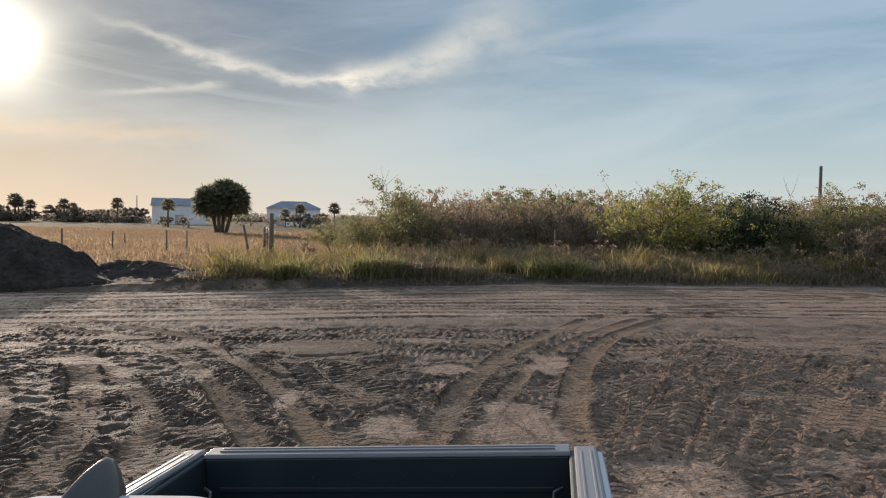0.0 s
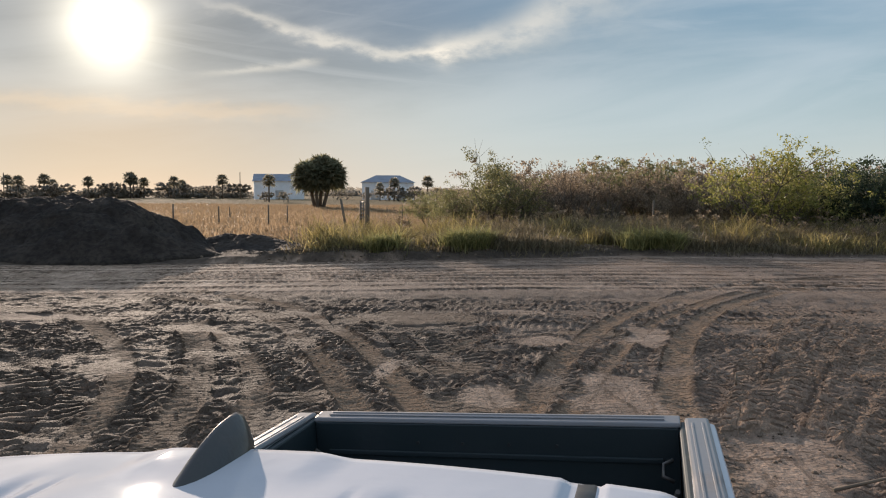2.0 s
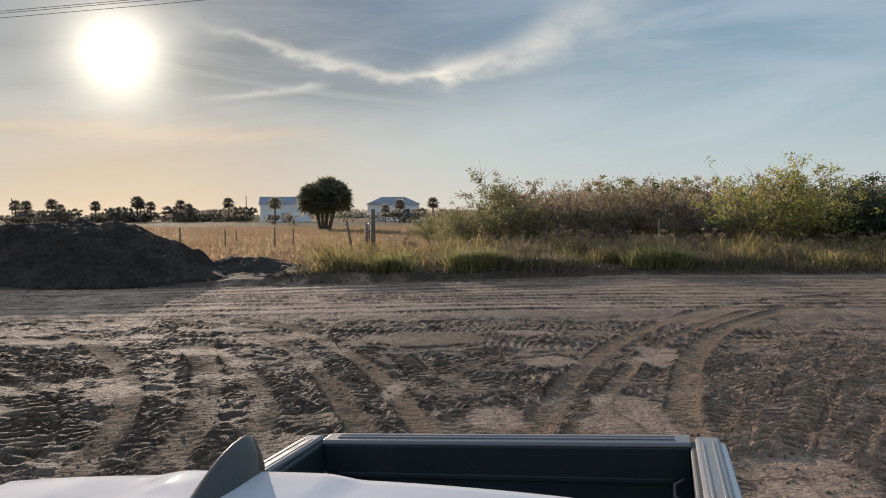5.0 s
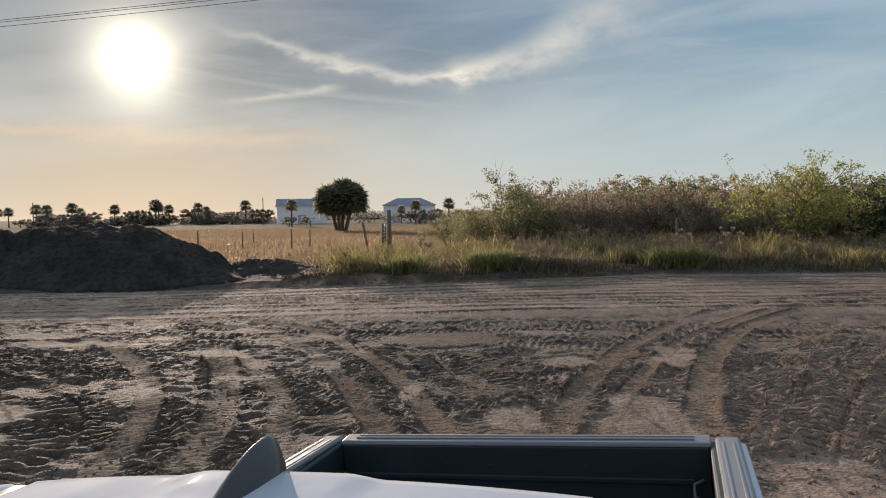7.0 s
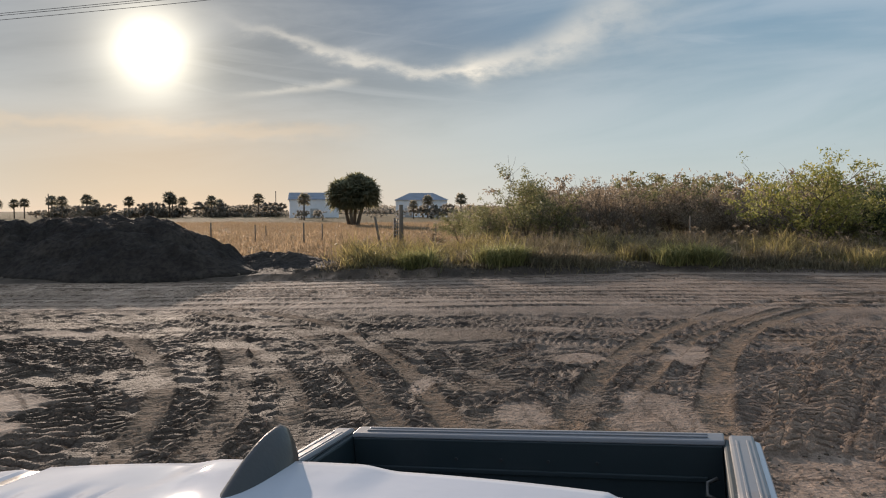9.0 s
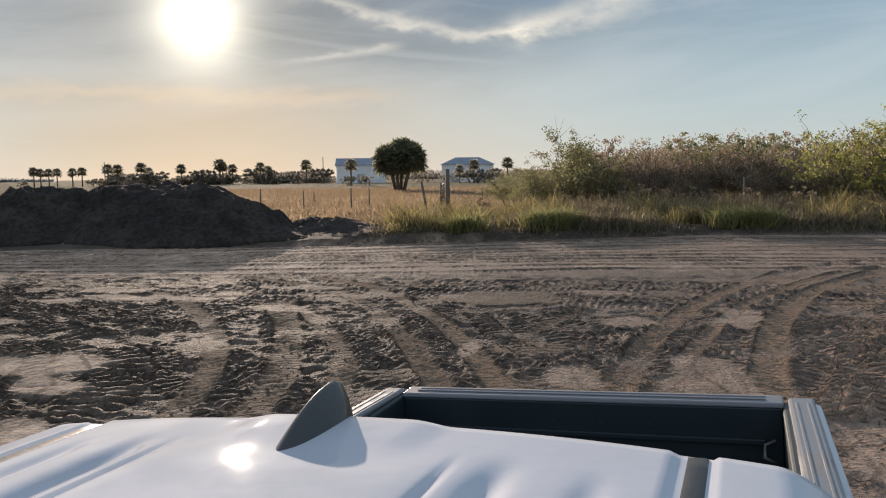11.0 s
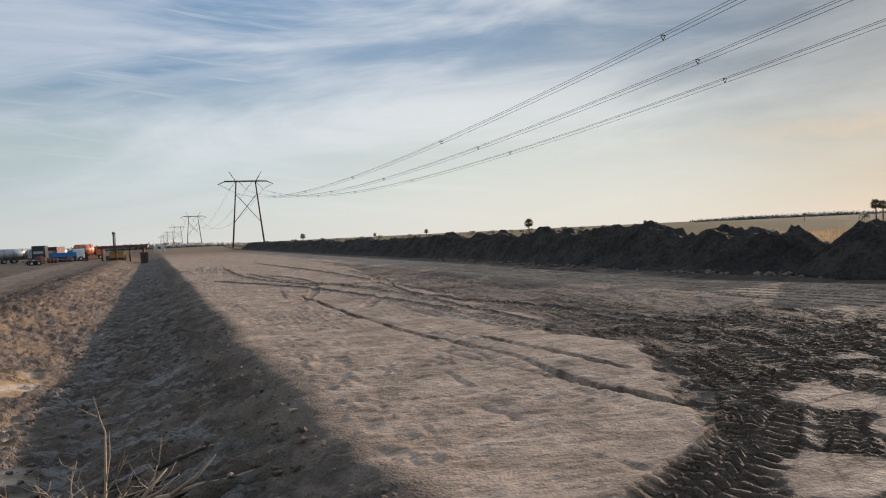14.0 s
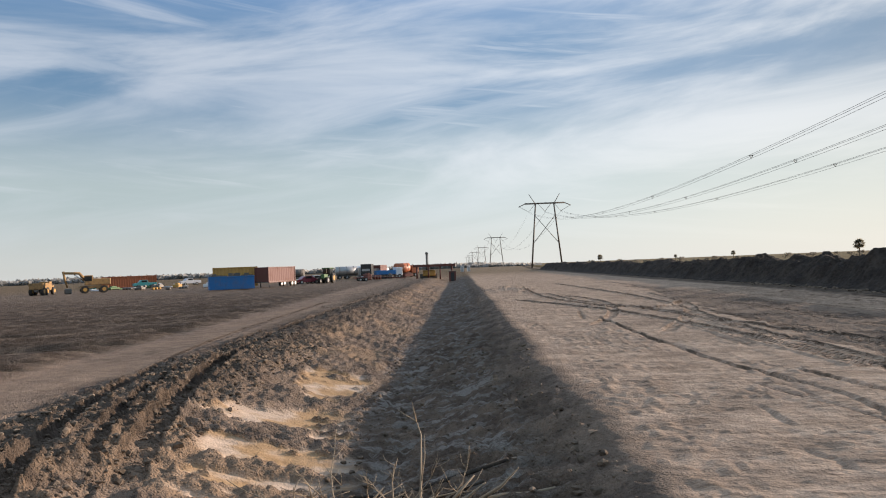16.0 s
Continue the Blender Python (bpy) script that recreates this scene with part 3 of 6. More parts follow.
def rut(pts, width, depth, pitch, lug, chevron=0.5, wall=0.03, light=0.0):
    """Presses a tyre's track into the ground, with its lugs and squeezed-up sides."""
    global Z
    line = curve_points(pts)
    i, s_, d_, far, run = along_track(GX, GY, line, width * 0.5 + 0.22)
    u = np.abs(d_) / (width * 0.5)
    wear = fbm(GX[i], GY[i], 0.9, 3, 83)
    ends = smooth(s_, 0, 0.5) * smooth(run - s_, 0, 0.5)
    inside = smooth(u, 1.06, 0.9) * ends
    s_w = s_ + 0.22 * (fbm(GX[i], GY[i], 0.7, 3, 85) - 0.5)
    wave = np.sin(2 * np.pi * (s_w / pitch + chevron * u * (1 if pitch > 0.1 else np.sign(d_))))
    tread = np.clip(wave * 2.2, -1, 1) * smooth(u, 1.02, 0.85) * smooth(wear, 0.22, 0.42)
    base = Z[i] * (0.35 if light > 0.5 else 0.6) - depth
    Z[i] = Z[i] * (1 - inside) + inside * (base + lug * tread * (pitch > 0.13))
    lug_at[i] = np.where(inside > 0.3, s_w / pitch + chevron * u, lug_at[i])
    lug_on[i] = lug_on[i] * (1 - inside) + inside * smooth(wear, 0.22, 0.42) * min(lug / 0.02, 1.0)
    Z[i] += ends * 0.6 * wall * np.exp(-((far - width * 0.56) / 0.07) ** 2) * smooth(wear, 0.3, 0.6)
    pale[i] = np.maximum(pale[i] * (1 - 0.6 * inside), light * inside * smooth(wear, 0.25, 0.5))


rng = np.random.default_rng(5)
# older, crossing lug tracks all over the mud
for k in range(380):
    x0 = rng.uniform(-16, 8) if k < 230 else rng.uniform(0.6, 9.5)
    y0 = rng.uniform(5.5, 15.5) if x0 > -7 else rng.uniform(7.5, 13.5)
    th = math.atan2(y0, -x0) + rng.normal(0, 0.3) if y0 < 12.5 else rng.normal(0, 0.4)
    bow, ln = rng.normal(0, 0.4), rng.uniform(1.5, 4.0)
    pts = []
    for q in (-1, -0.4, 0.2, 1):
        a = th + bow * q * 0.5
        pts.append((x0 - ln * q * math.cos(a), y0 + ln * q * math.sin(a) * 0.7))
    if all(-17 < p[0] < 11 and np.interp(p[0], [-17, -9, -6, -4.5], [8, 7, 5, 3.2]) < p[1] < 16 for p in pts):
        rut(pts, rng.uniform(0.30, 0.55), rng.uniform(0.005, 0.03), rng.uniform(0.13, 0.20), rng.uniform(0.016, 0.030) * (1.0 if y0 < 12.5 else 0.5), rng.uniform(0.2, 0.8), 0.025)
# lug tracks fanning out over the rough ground east of the truck
for k in range(13):
    a_, r0_ = 15.5 + 1.75 * k, 6.6 + 0.12 * k
    pts = [(r_ * math.sin(radians(a_ + rng.normal(0, 0.5) + 0.5 * (r_ - 9))), r_ * math.cos(radians(a_ + 0.5 * (r_ - 9)))) for r_ in (r0_, 8.5, 10.5, 12.5, 14.8)]
    rut(pts, rng.uniform(0.30, 0.40), 0.0, rng.uniform(0.17, 0.22), rng.uniform(0.028, 0.038), rng.uniform(-0.4, 0.6), 0.02, 0.42)
# patches smoothed by wheels and water
patch = mud * smooth(fbm(GX, GY * 1.5, 1.3, 3, 91) + 0.09 * smooth(GX, -3, -1.5) * smooth(GX, 2.2, 1.2) - 0.03 * smooth(GX, -2, -4), 0.66, 0.71)
Z = Z * (1 - 0.8 * patch) + patch * -0.03 * 0.8
pale = np.maximum(pale, patch * np.interp(GX, [-4, 0], [0.12, 0.7]))
# the tracks that lead to the truck and turn onto the road
for line_, w_, light_ in (([(-1.5, 6.6), (-1.76, 7.23), (-2.31, 8.38), (-3.07, 9.99), (-3.93, 11.6), (-4.98, 13.1), (-6.22, 14.18), (-9.0, 15.6)], 0.36, 1.0),
                          ([(-0.9, 6.6), (-1.16, 7.31), (-1.68, 8.69), (-2.36, 10.28), (-3.24, 11.85), (-4.33, 13.46), (-5.66, 14.91), (-8.2, 16.2)], 0.36, 1.0),
                          ([(-1.47, 9.69), (-1.14, 10.85), (-0.74, 11.91)], 0.24, 0.9),
                          ([(-0.3, 6.4), (-0.12, 7.45), (0.09, 8.72), (0.52, 10.69), (1.21, 12.87), (2.37, 15.48), (4.27, 18.33), (7.16, 20.68), (11.0, 22.4)], 0.40, 0.95),
                          ([(0.05, 6.4), (0.31, 7.51), (0.63, 8.79), (1.1, 10.4), (1.86, 12.7), (2.92, 14.82), (4.55, 17.36), (7.0, 19.4)], 0.28, 1.0),
                          ([(1.3, 6.6), (1.43, 7.66), (1.72, 9.22), (2.2, 11.33), (3.01, 13.71), (4.19, 15.99), (6.09, 18.29), (8.49, 19.77)], 0.44, 0.95),
                          ([(-4.0, 5.2), (-4.15, 5.83), (-4.33, 6.51), (-4.78, 7.79), (-5.47, 9.12), (-6.5, 10.51), (-7.95, 12.1), (-9.37, 13.19)], 0.36, 0.9),
                          ([(-3.3, 5.6), (-3.5, 6.37), (-3.84, 7.68), (-4.47, 9.26), (-5.43, 11.13), (-6.52, 12.62)], 0.46, 0.7),
                          ([(-2.7, 6.0), (-2.88, 6.79), (-3.18, 8.01), (-3.88, 9.52), (-4.84, 10.98), (-6.26, 12.65)], 0.36, 0.85)):
    rut(line_, w_ * 0.95, 0.03, 0.11, 0.022, 0.35, 0.04, light_)
rut([(-4.6, 2.4), (-5.05, 3.1), (-5.6, 4.1), (-6.8, 5.3), (-8.4, 7.0), (-9.6, 9.2)], 0.85, 0.05, 0.21, 0.05, 0.25, 0.05)
rut([(-3.9, 2.6), (-4.4, 3.8), (-5.1, 5.6), (-5.6, 7.2), (-6.9, 8.6), (-9.2, 9.9)], 0.75, 0.05, 0.20, 0.045, 0.25, 0.05)
rut([(-4.9, 2.2), (-5.5, 3.3), (-6.3, 4.6), (-7.3, 5.6), (-8.0, 7.2), (-8.2, 9.0)], 0.5, 0.03, 0.19, 0.04, 0.6, 0.04)
rut([(-5.4, 2.9), (-6.0, 3.8), (-7.0, 5.2), (-8.9, 6.6), (-11.5, 7.6)], 0.4, 0.03, 0.17, 0.035, 0.1, 0.04)
for cx_, cy_, rx_, ry_ in PATCHES:
    e_ = np.hypot((GX - cx_) / rx_, (GY - cy_) / ry_) + 2.6 * (fbm(GX * 0.8, GY * 1.2, 0.9, 5, 93, 0.62) - 0.5)
    k_ = smooth(e_, 1.0, 0.8)
    Z = Z * (1 - k_) + k_ * (-0.035 + 0.06 * (fbm(GX * 0.6, GY, 0.5, 5, 95, 0.62) - 0.5))
    dry_patch = np.maximum(dry_patch, smooth(e_, 1.12, 0.55) * (1.0 if cx_ < -5 and cy_ < 8 else 0.62))
    pale = pale * (1 - k_)
    lug_on = lug_on * (1 - 0.85 * k_)
# wandering lug tracks along the sand's far side and onto the flat
rut([(-9.5, 8.4), (-14, 8.9), (-22, 8.8), (-38, 7.5)], 0.6, 0.03, 0.24, 0.03, 0.3, 0.04)
rut([(-10, 10.4), (-15, 10.8), (-24, 11.0), (-40, 10.5)], 0.6, 0.03, 0.24, 0.03, 0.3, 0.04)
rut([(-24, 4.5), (-30, 6.5), (-38, 8.2), (-52, 8.6)], 0.5, 0.05, 0.35, 0.01, 0.3, 0.05)
rut([(-27, 2.6), (-33, 4.0), (-42, 4.6), (-50, 3.2), (-52, 0.5)], 0.45, 0.06, 0.35, 0.01, 0.3, 0.05)
rut([(-25, 6.8), (-33, 6.4), (-44, 3.4), (-56, 2.0)], 0.45, 0.06, 0.35, 0.01, 0.3, 0.05)
rut([(-48.2, -0.7), (-36.7, 3.5), (-27.2, 5.5), (-19.5, 6.6), (-15.4, 6.9)], 0.7, 0.07, 0.25, 0.03, 0.3, 0.06)
rut([(-69, 0.2), (-50.6, 1.6), (-38.8, 4.0), (-36, 6.5), (-41.2, 9.1)], 0.6, 0.10, 0.35, 0.01, 0.3, 0.08)
rut([(-38.2, 5.1), (-26.5, 7.3), (-20.2, 9.2), (-14, 10.2)], 0.7, 0.07, 0.25, 0.03, 0.3, 0.06)
rut([(-16, 7.3), (-26, 6.9), (-36, 7.4), (-50, 7.0), (-80, 4.0)], 0.6, 0.06, 0.25, 0.03, 0.3, 0.05)
scrapes = []
# moist soil along the long cracks, their shade put into the colour too
moist_shade = np.zeros_like(Z)
for k in range(8):
    x0, ln, a = -8.5 - 26 * rng.random() ** 1.4, rng.uniform(0.8, 5.5), rng.normal(0.12, 0.12)
    y0 = rng.uniform(2.3, 4.4 + 0.09 * min(-x0, 24))
    scrapes.append([(x0, y0), (x0 - ln * 0.5, y0 - ln * 0.5 * a + rng.normal(0, 0.08)), (x0 - ln, y0 - ln * a)])
for pts in ([(-20.6, 3.96), (-16.8, 4.35), (-13.2, 5.0), (-10.0, 5.1), (-8.1, 5.6)], [(-15.9, 5.4), (-13.2, 5.8), (-10.4, 6.2)], [(-31, 3.2), (-24, 3.6), (-20.6, 3.9)], [(-12.3, 3.5), (-11.2, 3.45), (-10.3, 3.5)], [(-6.8, 3.55), (-6.4, 3.6), (-5.9, 3.75)],
            [(-9.6, 3.1), (-8.8, 3.3), (-8.2, 3.2)], [(-5.9, 6.9), (-6.6, 6.75), (-7.3, 6.95)], *scrapes):
    line = curve_points(pts)
    i, s_, d_, far, run = along_track(GX, GY, line, 0.5)
    moist_shade[i] = np.maximum(moist_shade[i], (run > 2.2) * np.exp(-(np.minimum(far, 0.5) / 0.055) ** 2) * smooth(fbm(GX[i], GY[i], 0.8, 3, 98), 0.3, 0.5) * smooth(s_, 0, 0.5) * smooth(run - s_, 0, 0.5))
    wob_ = d_ + 0.12 * (fbm(GX[i], GY[i], 0.5, 3, 97) - 0.5)
    gap = 0.5 + 0.9 * value_noise(s_, s_ * 0, 0.9, 5)
    Z[i] -= (0.15 if run > 2.2 else 0.06) * gap * smooth(-wob_, -0.02, 0.03) * np.exp(-np.maximum(-wob_, 0) / 0.08) * smooth(s_, 0, 0.4) * smooth(run - s_, 0, 0.4)
for x0, y0, a in ((-8.6, 3.0, 0.3), (-7.7, 3.9, 0.5), (-7.3, 2.2, 0.2), (-10.4, 3.9, 0.1)):
    rut([(x0, y0), (x0 + 0.45 * math.cos(a), y0 + 0.45 * math.sin(a)), (x0 + 0.9 * math.cos(a), y0 + 0.9 * math.sin(a))], 0.28, 0.004, 0.13, 0.014, 0.4, 0.0)
for off_ in (0.8, 1.7, 2.6, 3.4, 4.3, 5.1, 5.9, 6.7, 7.6, 8.6, 9.3):
    pts = [(x_, float(np.interp(off_ / 10.0, [0, 1], [road_near(x_), road_far(x_)])) + 0.3 * math.sin(x_ * 0.21 + off_)) for x_ in np.arange(-56, 27, 4.0)]
    rut(pts, 0.42, 0.02, 0.16 + 0.004 * off_, 0.011, 0.3, 0.03, 0.25)
# ruts lengthwise on the far bank of the ditch, and the dirt road behind it
rut([(-6.6, -4.2), (-7.9, -4.8), (-12.85, -6.4), (-21.9, -8.4), (-37.2, -10.4), (-66, -12.2)], 0.42, 0.17, 0.3, 0.02, 0.3, 0.14)
rut([(-7.2, -5.7), (-8.6, -6.3), (-11.8, -7.5), (-17.4, -9.2), (-28.4, -11.3), (-54, -14.2)], 0.36, 0.12, 0.3, 0.02, 0.3, 0.12)
rut([(-7.0, -5.0), (-9.0, -5.7), (-12.5, -7.0), (-19.0, -8.7), (-30, -10.6)], 0.22, 0.07, 0.3, 0.02, 0.3, 0.10)
lane_y = np.interp(GX, [-140, -80, -38, -14, -8, 2], [-24, -18, -13.2, -10.6, -9.4, -7])
lane = smooth(np.abs(GY - lane_y), 1.7, 1.2) * smooth(GX, 4, -4)
Z = Z * (1 - 0.7 * lane)
yard = smooth(lane_y - GY, 1.2, 2.6)
furrow = fbm(GX * 0.92 + GY * 0.40, (GY * 0.92 - GX * 0.40) * 0.13, 1.5, 4, 101, 0.6)
Z += yard * 0.55 * (0.5 - np.abs(furrow - 0.5) * 4) * np.exp(-np.hypot(GX, GY) / 90)
# low hump at the ditch's far end
Z += 0.8 * np.exp(-(((GX + 66) / 6) ** 2 + ((GY + 1.0) / 2.4) ** 2)) * np.maximum(fbm(GX, GY, 1.2, 4, 109, 0.65) - 0.25, 0)

sand = np.maximum.reduce([flat, dry_patch, 0.65 * mud * smooth(GX, -11, -18) * smooth(fbm(GX, GY * 1.5, 2.5, 4, 119), 0.35, 0.55), 0.28 * mud * smooth(GX, -0.5, 2.0), road * (0.46 + 0.5 * (fbm(GX * 0.15, GY, 1.2, 3, 113) - 0.4)), lane * (0.02 + 0.42 * (fbm(GX * 0.2, GY, 0.8, 3, 115)))])
sand = np.maximum(sand, heap * (0.15 + 0.6 * (fbm(GX, GY, 1.4, 3, 117) - 0.3)))
sand = np.clip(np.maximum(sand, smooth(GX, -3.5, -6) * smooth(-s, 0.0, 0.5) * (1 - mud) * (1 - wild)) * (1 - wild), 0, 1)
far_yard = smooth(np.hypot(GX, GY), 120, 230) * smooth(GY, 14, 5)
field = np.clip(np.maximum(wild, far_yard * 0.6), 0, 1)
ochre = basin
# damp soil, mud darker towards the west; bank term puts shade into the colour
damp_shade = np.clip(yard * smooth(GX, -2, -10) * np.exp(-np.maximum(np.hypot(GX, GY) - 60, 0) / 60) + np.interp(GX, [-7, -2, 0.5, 4], [0.85, 0.45, 0.1, 0.1]) * mud * (1 - pale) * (1 - dry_patch) * (1 - 0.7 * smooth(GX, -11, -18)) * (1 - 0.2 * heap) + opened * smooth(s, 0.2, 1.0) * smooth(s, 4.6, 3.8) * 0.45
               + 0.6 * opened * smooth(s, 6.6, 7.4) * smooth(s, 11, 9) + bank * 1.0 + moist_shade, 0, 1) * (1 - lane)
# dark soil round bank and heaps, with their shade put into the colour
tip = smooth(over, -0.35, 0.05) * smooth(over, np.where(GX < -7.5, 6.5, 1.3), np.where(GX < -7.5, 4.0, 0.8)) * np.interp(GX, [-30, -24, 2, 8], [0.6, 1, 1, 0.25]) * smooth(fbm(GX, GY, 1.2, 4, 221), 0.22, 0.42)
washed = opened * smooth(s, 0.6, 1.4) * smooth(s, 4.8, 3.6)
cols = shape[1]
r_, c_ = np.meshgrid(np.arange(shape[0] - 1), np.arange(cols - 1), indexing="ij")
q0 = (r_ * cols + c_).ravel()
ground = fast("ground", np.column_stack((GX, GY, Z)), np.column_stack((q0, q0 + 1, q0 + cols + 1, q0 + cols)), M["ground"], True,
              {"sand": sand, "field": field, "pale": pale, "ochre": ochre, "damp_shade": damp_shade, "gold": smooth(over, 9, 18), "washed": washed, "lug_at": lug_at, "lug_on": lug_on, "tip": tip})
tagged(ground, "churned muddy ground with tyre tracks and a ditch", "ground", kind="structure")
ZG = Z.reshape(shape)


def ground_z(x, y):
    """Height of the ground, also for arrays."""
    i = np.clip(np.searchsorted(XS, x) - 1, 0, len(XS) - 2)
    j = np.clip(np.searchsorted(YS, y) - 1, 0, len(YS) - 2)
    fx, fy = (x - XS[i]) / (XS[i + 1] - XS[i]), (y - YS[j]) / (YS[j + 1] - YS[j])
    return (ZG[j, i] * (1 - fx) + ZG[j, i + 1] * fx) * (1 - fy) + (ZG[j + 1, i] * (1 - fx) + ZG[j + 1, i + 1] * fx) * fy


# ---- spoil heaps ----
def heap_mesh(name, xs, ys, rise, label, group=""):
    x, y = np.meshgrid(xs, ys)
    sh = x.shape
    x, y = x.ravel(), y.ravel()
    h = rise(x, y)
    lump = 0.9 * (fbm(x, y, 1.4, 4, 121, 0.6) - 0.5) + 0.30 * (0.5 - np.abs(fbm(x, y, 0.6, 4, 127, 0.6) - 0.5) * 4)
    z = h + lump * smooth(h, 0.0, 0.8) * 0.72
    z = np.where(h > 0.02, z + ground_z(x, y), -0.6)
    n = sh[1]
    r, c = np.meshgrid(np.arange(sh[0] - 1), np.arange(n - 1), indexing="ij")
    q = (r * n + c).ravel()
    keep = (h[q] > 0.0) | (h[q + 1] > 0.0) | (h[q + n] > 0) | (h[q + n + 1] > 0)
    q = q[keep]
    ob = fast(name, np.column_stack((x, y, z)), np.column_stack((q, q + 1, q + n + 1, q + n)), M["spoil"], True)
    return tagged(ob, label, "dirt pile", group)


def mound(cx, cy, rx, ry, h, turn=0.0, flat_top=1.0):
    def rise(x, y):
        a = radians(turn)
        u = ((x - cx) * math.cos(a) + (y - cy) * math.sin(a)) / rx
        v = (-(x - cx) * math.sin(a) + (y - cy) * math.cos(a)) / ry
        wobble = 0.22 * (fbm(x, y, 2.6, 3, 131) - 0.5)
        return np.clip((1.15 - np.sqrt(u * u + v * v) + wobble) * flat_top, -0.1, 1.0) * h
    return rise


heap_mesh("soil_mound", np.arange(-26, -6, 0.10), np.arange(19, 33, 0.10), mound(-17.2, 25.1, 5.9, 3.8, 1.82, -18, 1.5), "large dark dirt pile beside the sandy road", "dirt piles")
heap_mesh("soil_mound", np.arange(-13.5, -6.0, 0.10), np.arange(21.5, 31, 0.10), mound(-10.8, 26.6, 3.2, 2.2, 0.62, -14), "low dark dirt pile at the foot of a larger one", "dirt piles")
heap_mesh("soil_mound", np.arange(-28, -16, 0.10), np.arange(17, 29, 0.10), mound(-20.6, 23.3, 3.4, 2.9, 1.80, 0, 1.25), "pointed dark dirt pile beside the sandy road", "dirt piles")


def long_heap(x, y):
    ridge = road_far(x) + 4.6 + 0.7 * (value_noise(x, x * 0, 4.0, 141) - 0.5)
    tall = 1.72 + 0.8 * (fbm(x, x * 0, 5.0, 3, 143) - 0.5) + 1.1 * (fbm(x, y, 1.1, 4, 151, 0.6) - 0.5)
    across = np.clip(1.12 - np.abs(y - ridge) / 2.9 + 0.25 * (fbm(x, y, 1.8, 3, 149) - 0.5), -0.1, 1.0)
    return np.where(across > 0, tall * smooth(across, 0, 0.95) * smooth(x, -22.5, -25.5) + 0.0, -0.1) - 0.02


heap_mesh("spoil_ridge", np.concatenate((np.arange(-250, -90, 0.4), np.arange(-90, -22.5, 0.14))), np.arange(7, 30, 0.14), long_heap, "long ridge of dark lumpy dug-out soil", "dirt piles")

# ---- pickup truck: x to the driver's side, y to the rear, tailgate at y = 0 ----
TRUCK = pose(-0.225, 3.135, 0, 0, 0, -9) @ pose(0, 0, 1.315, 0, -4.3, 0) @ pose(0, 0, -1.32)
truck = new("pickup_truck")
truck.matrix_world = TRUCK
tagged(truck, "white crew-cab pickup truck with open black bed, parked on mud", "pickup truck")


def roof_mesh():
    xs, ys = np.linspace(-0.87, 0.87, 221), np.linspace(-3.55, -1.86, 91)
    x, y = np.meshgrid(xs, ys)
    ax = np.abs(x) / 1.157
    z = 1.812 - 0.035 * (ax / 0.6) ** 2.2 - 0.075 * smooth(ax, 0.62, 0.76) - 0.045 * ((y + 2.55) / 1.0) ** 2 * np.where(y < -2.55, 1.0, 0.35)
    fade = smooth(y, -2.0, -2.16)
    for at, w, d in ((0.235, 0.007, 0.008), (0.30, 0.024, 0.017), (0.42, 0.02, 0.008)):
        z -= d * np.exp(-((ax - at) / w) ** 2) * fade
    z += 0.005 * smooth(ax, 0.26, 0.18) * fade
    # raised middle of the rear edge
    z += 0.009 * smooth(ax, 0.19, 0.12) * smooth(y, -2.10, -1.93)
    # moulding channels
    z -= 0.006 * smooth(np.abs(ax - 0.525), 0.030, 0.022)
    # rounded rear lip
    z -= 0.05 * smooth(y, -1.90, -1.855) ** 2
    v = np.column_stack((x.ravel(), y.ravel(), z.ravel()))
    n = 221
    r, c = np.meshgrid(np.arange(90), np.arange(220), indexing="ij")
    q = (r * n + c).ravel()
    ob = fast("roof", v, np.column_stack((q, q + 1, q + n + 1, q + n)), M["white"])
    ob.parent = truck
    tagged(ob, "white pressed-steel roof with lengthwise grooves")
    return ob


roof_ob = roof_mesh()
for sx in (-1, 1):
    ys = np.linspace(-3.5, -1.858, 40)
    zs = 1.812 - 0.035 * (0.525 / 0.6) ** 2.2 - 0.005 - 0.045 * (ys + 2.55) ** 2 * np.where(ys < -2.55, 1.0, 0.35) - 0.05 * smooth(ys, -1.90, -1.855) ** 2
    v = [(sx * (0.607 + w), y, z - d) for y, z in zip(ys, zs) for w, d in ((-0.024, 0.006), (-0.016, 0.0), (0.016, 0.0), (0.024, 0.006))]
    f = [(4 * i + k, 4 * i + k + 1, 4 * i + k + 5, 4 * i + k + 4) for i in range(39) for k in range(3)]
    raw("roof_moulding", v, f, M["trim"], truck, "black rubber strip along the roof", True)

# shark fin: a thin blade, low in front and tall behind
bm = bmesh.new()
rows = []
for i in range(13):
    t = i / 12
    y = -2.10 + 0.23 * t
    top = 0.083 * math.sin(1.5708 * min(t / 0.84, 1)) ** 1.0 if t < 0.84 else 0.083 * (1 - ((t - 0.84) / 0.16) ** 2 * 0.55)
    half = 0.042 * math.sin(math.pi * min(0.08 + t * 0.62, 1)) * (1 if t < 0.9 else 1 - (t - 0.9) * 3)
    ring = []
    for k in range(9):
        a = math.pi * k / 8
        w = math.cos(a)
        ring.append(bm.verts.new((-0.022 + half * w * (1 - 0.62 * math.sin(a) ** 1.2), y + 0.028 * math.sin(a) * t, 1.796 + max(top, 0.004) * math.sin(a) ** 0.8)))
    rows.append(ring)
for a, b in zip(rows, rows[1:]):
    for k in range(8):
        bm.faces.new((a[k], a[k + 1], b[k + 1], b[k])).smooth = True
bm.faces.new(rows[0]), bm.faces.new(rows[-1][::-1])
